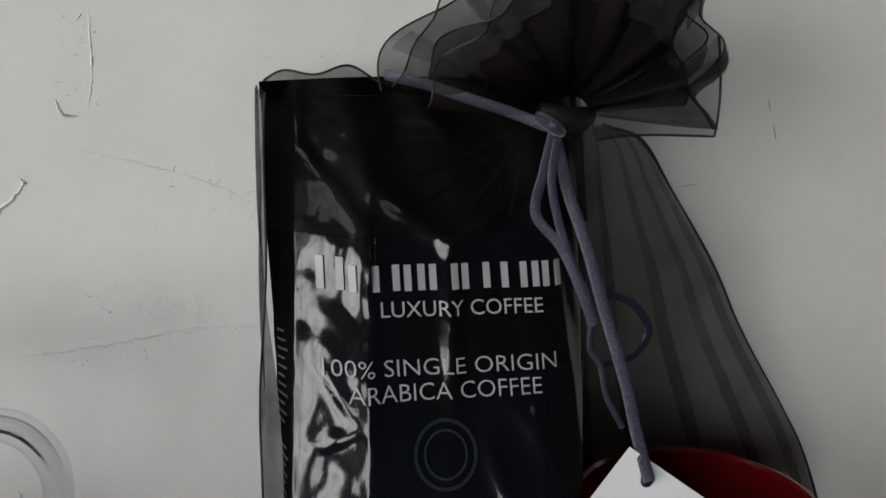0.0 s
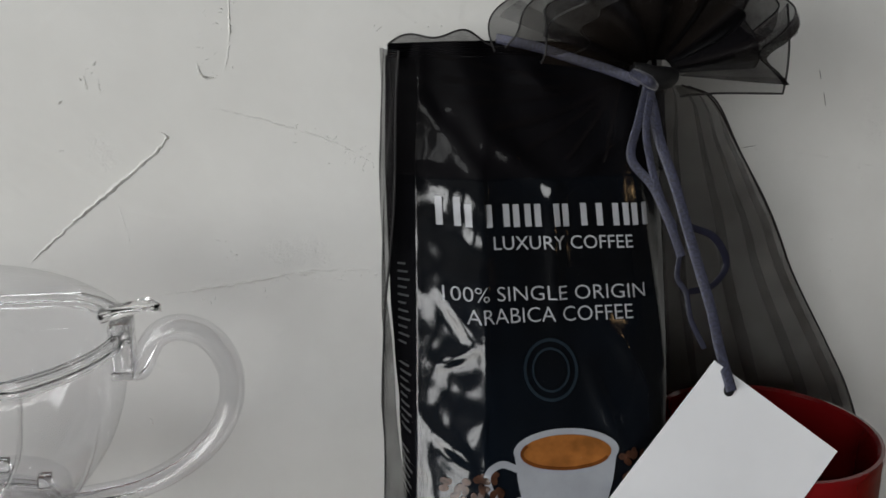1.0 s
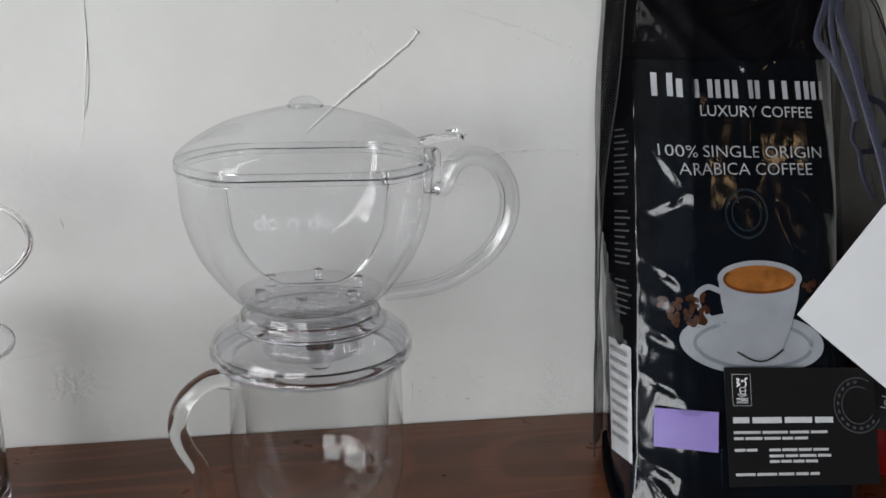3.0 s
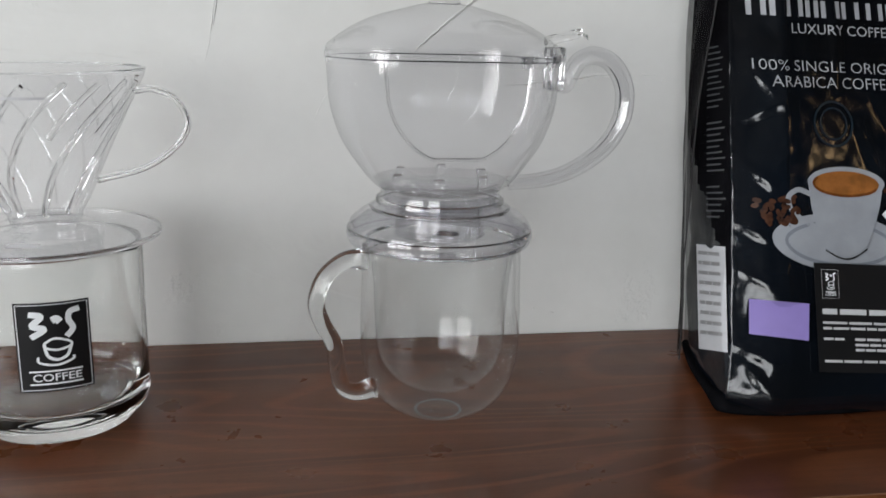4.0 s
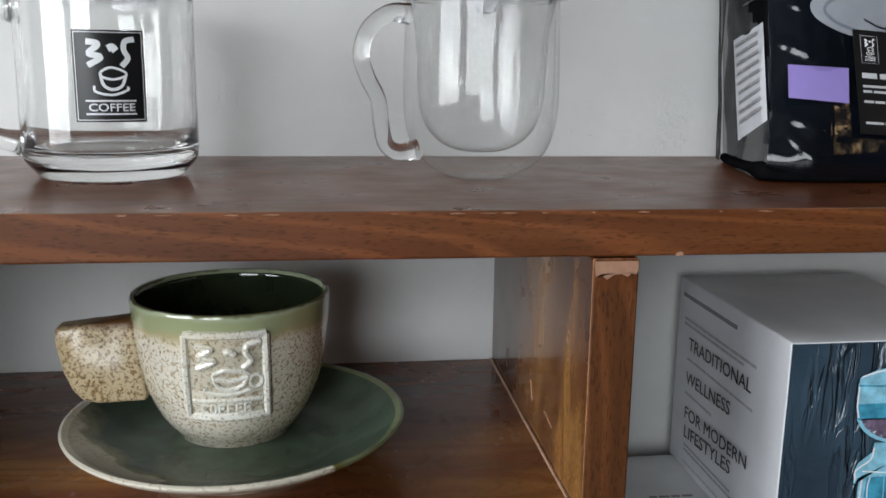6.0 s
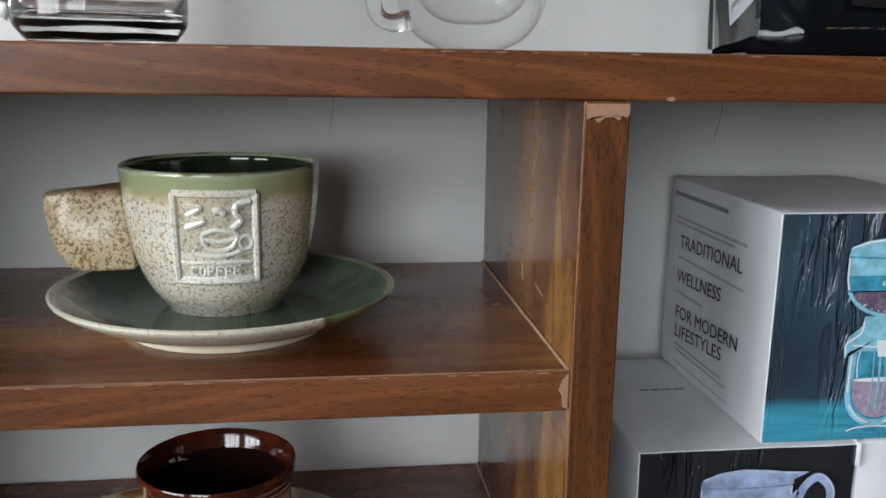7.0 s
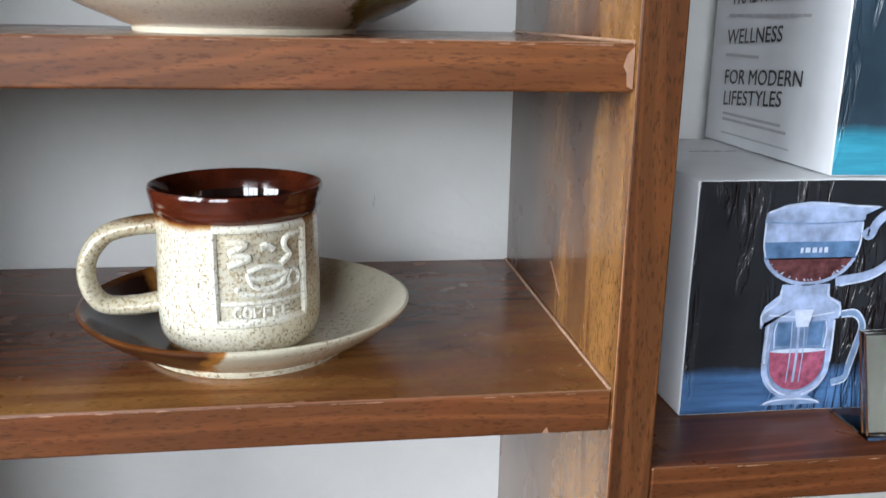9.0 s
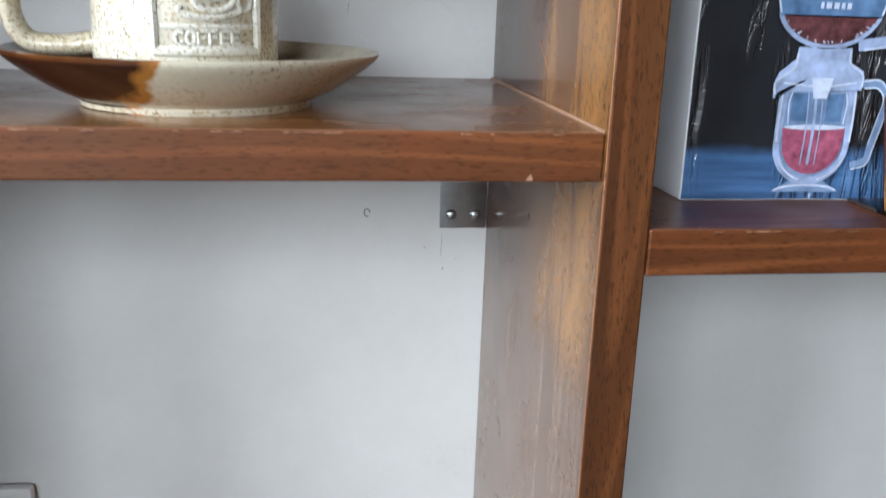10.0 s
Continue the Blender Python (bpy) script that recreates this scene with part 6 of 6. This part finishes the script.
def frill(layer, a0, a1, length, depth, folds, seed):
    """The gathered mouth of the bag fanning out above the knot."""
    rr_ = random.Random(seed)
    ph = [rr_.uniform(0, 6.3) for _ in range(4)]

    def at(u, v):
        a = radians(a0 + (a1 - a0) * u)
        ln = length * (1 + 0.10 * math.sin(u * 7 + ph[0]) + 0.05 * math.sin(u * 17 + ph[1]))
        r = 0.006 * (1 - v) + ln * v
        w = math.sin(u * folds * 2 * math.pi + ph[2]) * 0.010 * v * (1 - 0.35 * v) + 0.004 * math.sin(u * folds * 5.1 + ph[3]) * v
        puff = depth * math.sin(math.pi * min(1.0, v * 0.75)) 
        x = min(0.2455 + 0.0006 * math.sin(a * 30), KN.x + 0.006 + r * math.cos(a) * 1.05)
        z = KN.z + 0.002 + r * math.sin(a) * 0.98
        return Vector((x, KN.y + 0.012 + puff + w, z))
    return at


for k, (mat, a0, a1, ln, dp, folds) in enumerate(((NET, -4, 164, 0.050, -0.018, 6), (NET, 2, 172, 0.054, 0.010, 5), (NET_LIGHT, 8, 170, 0.058, -0.004, 8), (NET_LIGHT, 60, 174, 0.050, -0.024, 4), (NET_DENSE, 12, 168, 0.036, -0.010, 9))):
    f = frill(k, a0, a1, ln, dp, folds, k + 20)
    part("net_frill", sheet(f, 120, 26), mat, gift, "gathered frill of black net")
    part("frill_hem", tube([f(i / 120, 1.0) for i in range(121)], 0.00035, 5), HEM, gift)
    if k < 2:
        for u in (0.0, 0.17, 0.36, 0.55, 0.74, 0.9, 1.0):
            part("frill_fold", sheet(lambda s, v, u=u, f=f: f(min(1.0, max(0.0, u + (s - 0.5) * 0.045)), 0.95 * v ** 1.1) + Vector((0, -0.0008, 0)), 4, 20), NET_FOLD, gift)
# the tight gather behind the knot
GATHER = plain("gathered_black_net", (0.006, 0.006, 0.007), 0.6, 0.3, 300, bump=0.0008)
part("gather", tube(spline([(0.1900, -0.0640, 0.2400), (0.1990, -0.0630, 0.2365), (0.2060, -0.0590, 0.2360), (0.2110, -0.0550, 0.2370)], 24), lambda f: 0.0044 * math.sin(math.pi * (0.08 + 0.84 * f)) ** 0.5, 14), GATHER, gift)
# square corner of the frill
cor = lambda u, v: Vector((0.2120 + 0.0395 * u, -0.0600 + 0.006 * math.sin(4 * u + 2 * v), 0.2290 + 0.0010 * u + (0.006 + 0.0270 * u) * v))
part("net_corner", sheet(cor, 20, 14), NET_LIGHT, gift)
part("corner_hem", tube([cor(k / 12, 0.0) for k in range(13)] + [cor(1.0, k / 10) for k in range(1, 11)], 0.00045, 5), HEM, gift)

# the loose side of the net hanging to the board
EDGE = [(0.220, 0.232), (0.237, 0.2255), (0.254, 0.205), (0.279, 0.171), (0.300, 0.136), (0.322, 0.102), (0.336, 0.077), (0.350, 0.040), (0.358, 0.004)]
edge_path = spline([(x, 0, z) for x, z in EDGE], 60)


def tail(layer, phase):
    def at(u, v):
        e = edge_path[min(60, int(round(v * 60)))]
        x_in = 0.2085 + 0.004 * v
        x = x_in + (e.x - x_in) * u
        amp = 0.0060 * min(1.0, 3 * v) * (1 - 0.5 * v)
        y = -0.050 + 0.024 * min(1.0, 2.2 * v) + amp * math.sin(9.0 * u + phase) * (0.5 + 0.5 * u) + 0.006 * layer
        return Vector((x, min(-0.003, y + 0.010 * min(1.0, 1.6 * v)), e.z - 0.004 * (1 - u) * v))
    return at


for k, ph in enumerate((0.0, 2.1)):
    t_ = tail(k, ph)
    part("net_side", sheet(t_, 50, 60), NET_TAIL, gift, "loose side of thin black net")
    part("side_hem", tube([t_(1.0, i / 60) for i in range(61)], 0.0004, 5), HEM, gift)
t_ = tail(0, 0.0)
for u0, w0, v1 in ((0.94, 0.04, 1.0), (0.80, 0.05, 1.0), (0.58, 0.06, 0.9), (0.34, 0.035, 0.8), (0.17, 0.06, 0.9), (0.05, 0.14, 0.7)):
    part("net_fold", sheet(lambda s, v, u0=u0, w0=w0, v1=v1: t_(min(1.0, u0 + (s - 0.5) * w0 * (0.35 + 0.9 * math.sin(math.pi * min(1, v * 0.9 + 0.1)))), v * v1) + Vector((0, -0.0012, 0)), 5, 50), NET_FOLD, gift)

n = Nodes("navy_glitter_ribbon")
gl = n.noise(1400, 2, 0.7)
n.set(color=n.ramp(gl, (0.40, (0.007, 0.008, 0.017)), (0.62, (0.034, 0.037, 0.075))), rough=0.4, metal=0.2, normal=n.bump(gl, 0.5, 0.0005), sheen=0.3)
RIB = n.m
RIB_D = plain("dark_navy_ribbon", (0.012, 0.013, 0.026), 0.45, 0.3, 500)


def ribbon(points, width, mat=None, n_=60, label=""):
    return part("ribbon", tube(spline(points, n_), width * 0.46, 12, flat=0.14, up=(0.1, 1, 0.15)), mat or RIB, gift, label)


ribbon([(0.1430, -0.047, 0.2500), (0.1560, -0.054, 0.2472), (0.1690, -0.0605, 0.2430), (0.1800, -0.066, 0.2395), (0.1910, -0.0705, 0.2352)], 0.0040, label="navy glitter ribbon round the gathered net")
part("knot", tube(spline([(0.1880, -0.070, 0.2385), (0.1910, -0.0765, 0.2360), (0.1945, -0.0745, 0.2335), (0.1920, -0.0715, 0.2325)], 20), lambda f: 0.0017 + 0.0006 * math.sin(6 * f), 10), RIB, gift)
ribbon([(0.1920, -0.0740, 0.2345), (0.1940, -0.0765, 0.2250), (0.1965, -0.0775, 0.2150), (0.2015, -0.0825, 0.1990), (0.2060, -0.0895, 0.1790), (0.2110, -0.0970, 0.1580), (0.2135, -0.1020, 0.1430), (0.2155, -0.1090, 0.1300)], 0.0042)
ribbon([(0.1915, -0.0750, 0.2335), (0.1885, -0.0765, 0.2220), (0.1860, -0.0775, 0.2090), (0.1935, -0.0805, 0.1990), (0.1985, -0.0840, 0.1880), (0.2035, -0.0870, 0.1740)], 0.0036)
ribbon([(0.1925, -0.0765, 0.2320), (0.1905, -0.0785, 0.2200), (0.1925, -0.0795, 0.2080), (0.1960, -0.0815, 0.1960), (0.2010, -0.0850, 0.1840)], 0.0030)
ribbon([(0.2060, -0.0870, 0.1850), (0.2170, -0.0850, 0.1800), (0.2245, -0.0820, 0.1690), (0.2190, -0.0830, 0.1610), (0.2080, -0.0860, 0.1600)], 0.0030, RIB_D)
ribbon([(0.2040, -0.0850, 0.1760), (0.2030, -0.0860, 0.1660), (0.2065, -0.0870, 0.1600), (0.2085, -0.0885, 0.1500), (0.2140, -0.0900, 0.1390)], 0.0022, RIB_D)
# white hang tag
TAG = plain("white_tag_card", (0.74, 0.75, 0.78), 0.55, 0.03, 30)
tag_pts = [(0.2105, 0.1400), (0.2600, 0.1030), (0.2200, 0.0540), (0.1705, 0.0935)]
ty = lambda x, z: -0.1045 - (0.140 - z) * 0.155
part("tag", patch(tag_pts, lambda x, z: (x, ty(x, z), z), 1), TAG, gift, "blank white square hang tag", smooth=False)
gift.children[-1].modifiers.new("thickness", "SOLIDIFY").thickness = 0.0006
part("tag_hole", patch(oval(0.2157, 0.1295, 0.0022, 0.0024, 18), lambda x, z: (x, ty(x, z) - 0.0008, z), 1), BLACK_PRINT, gift, smooth=False)
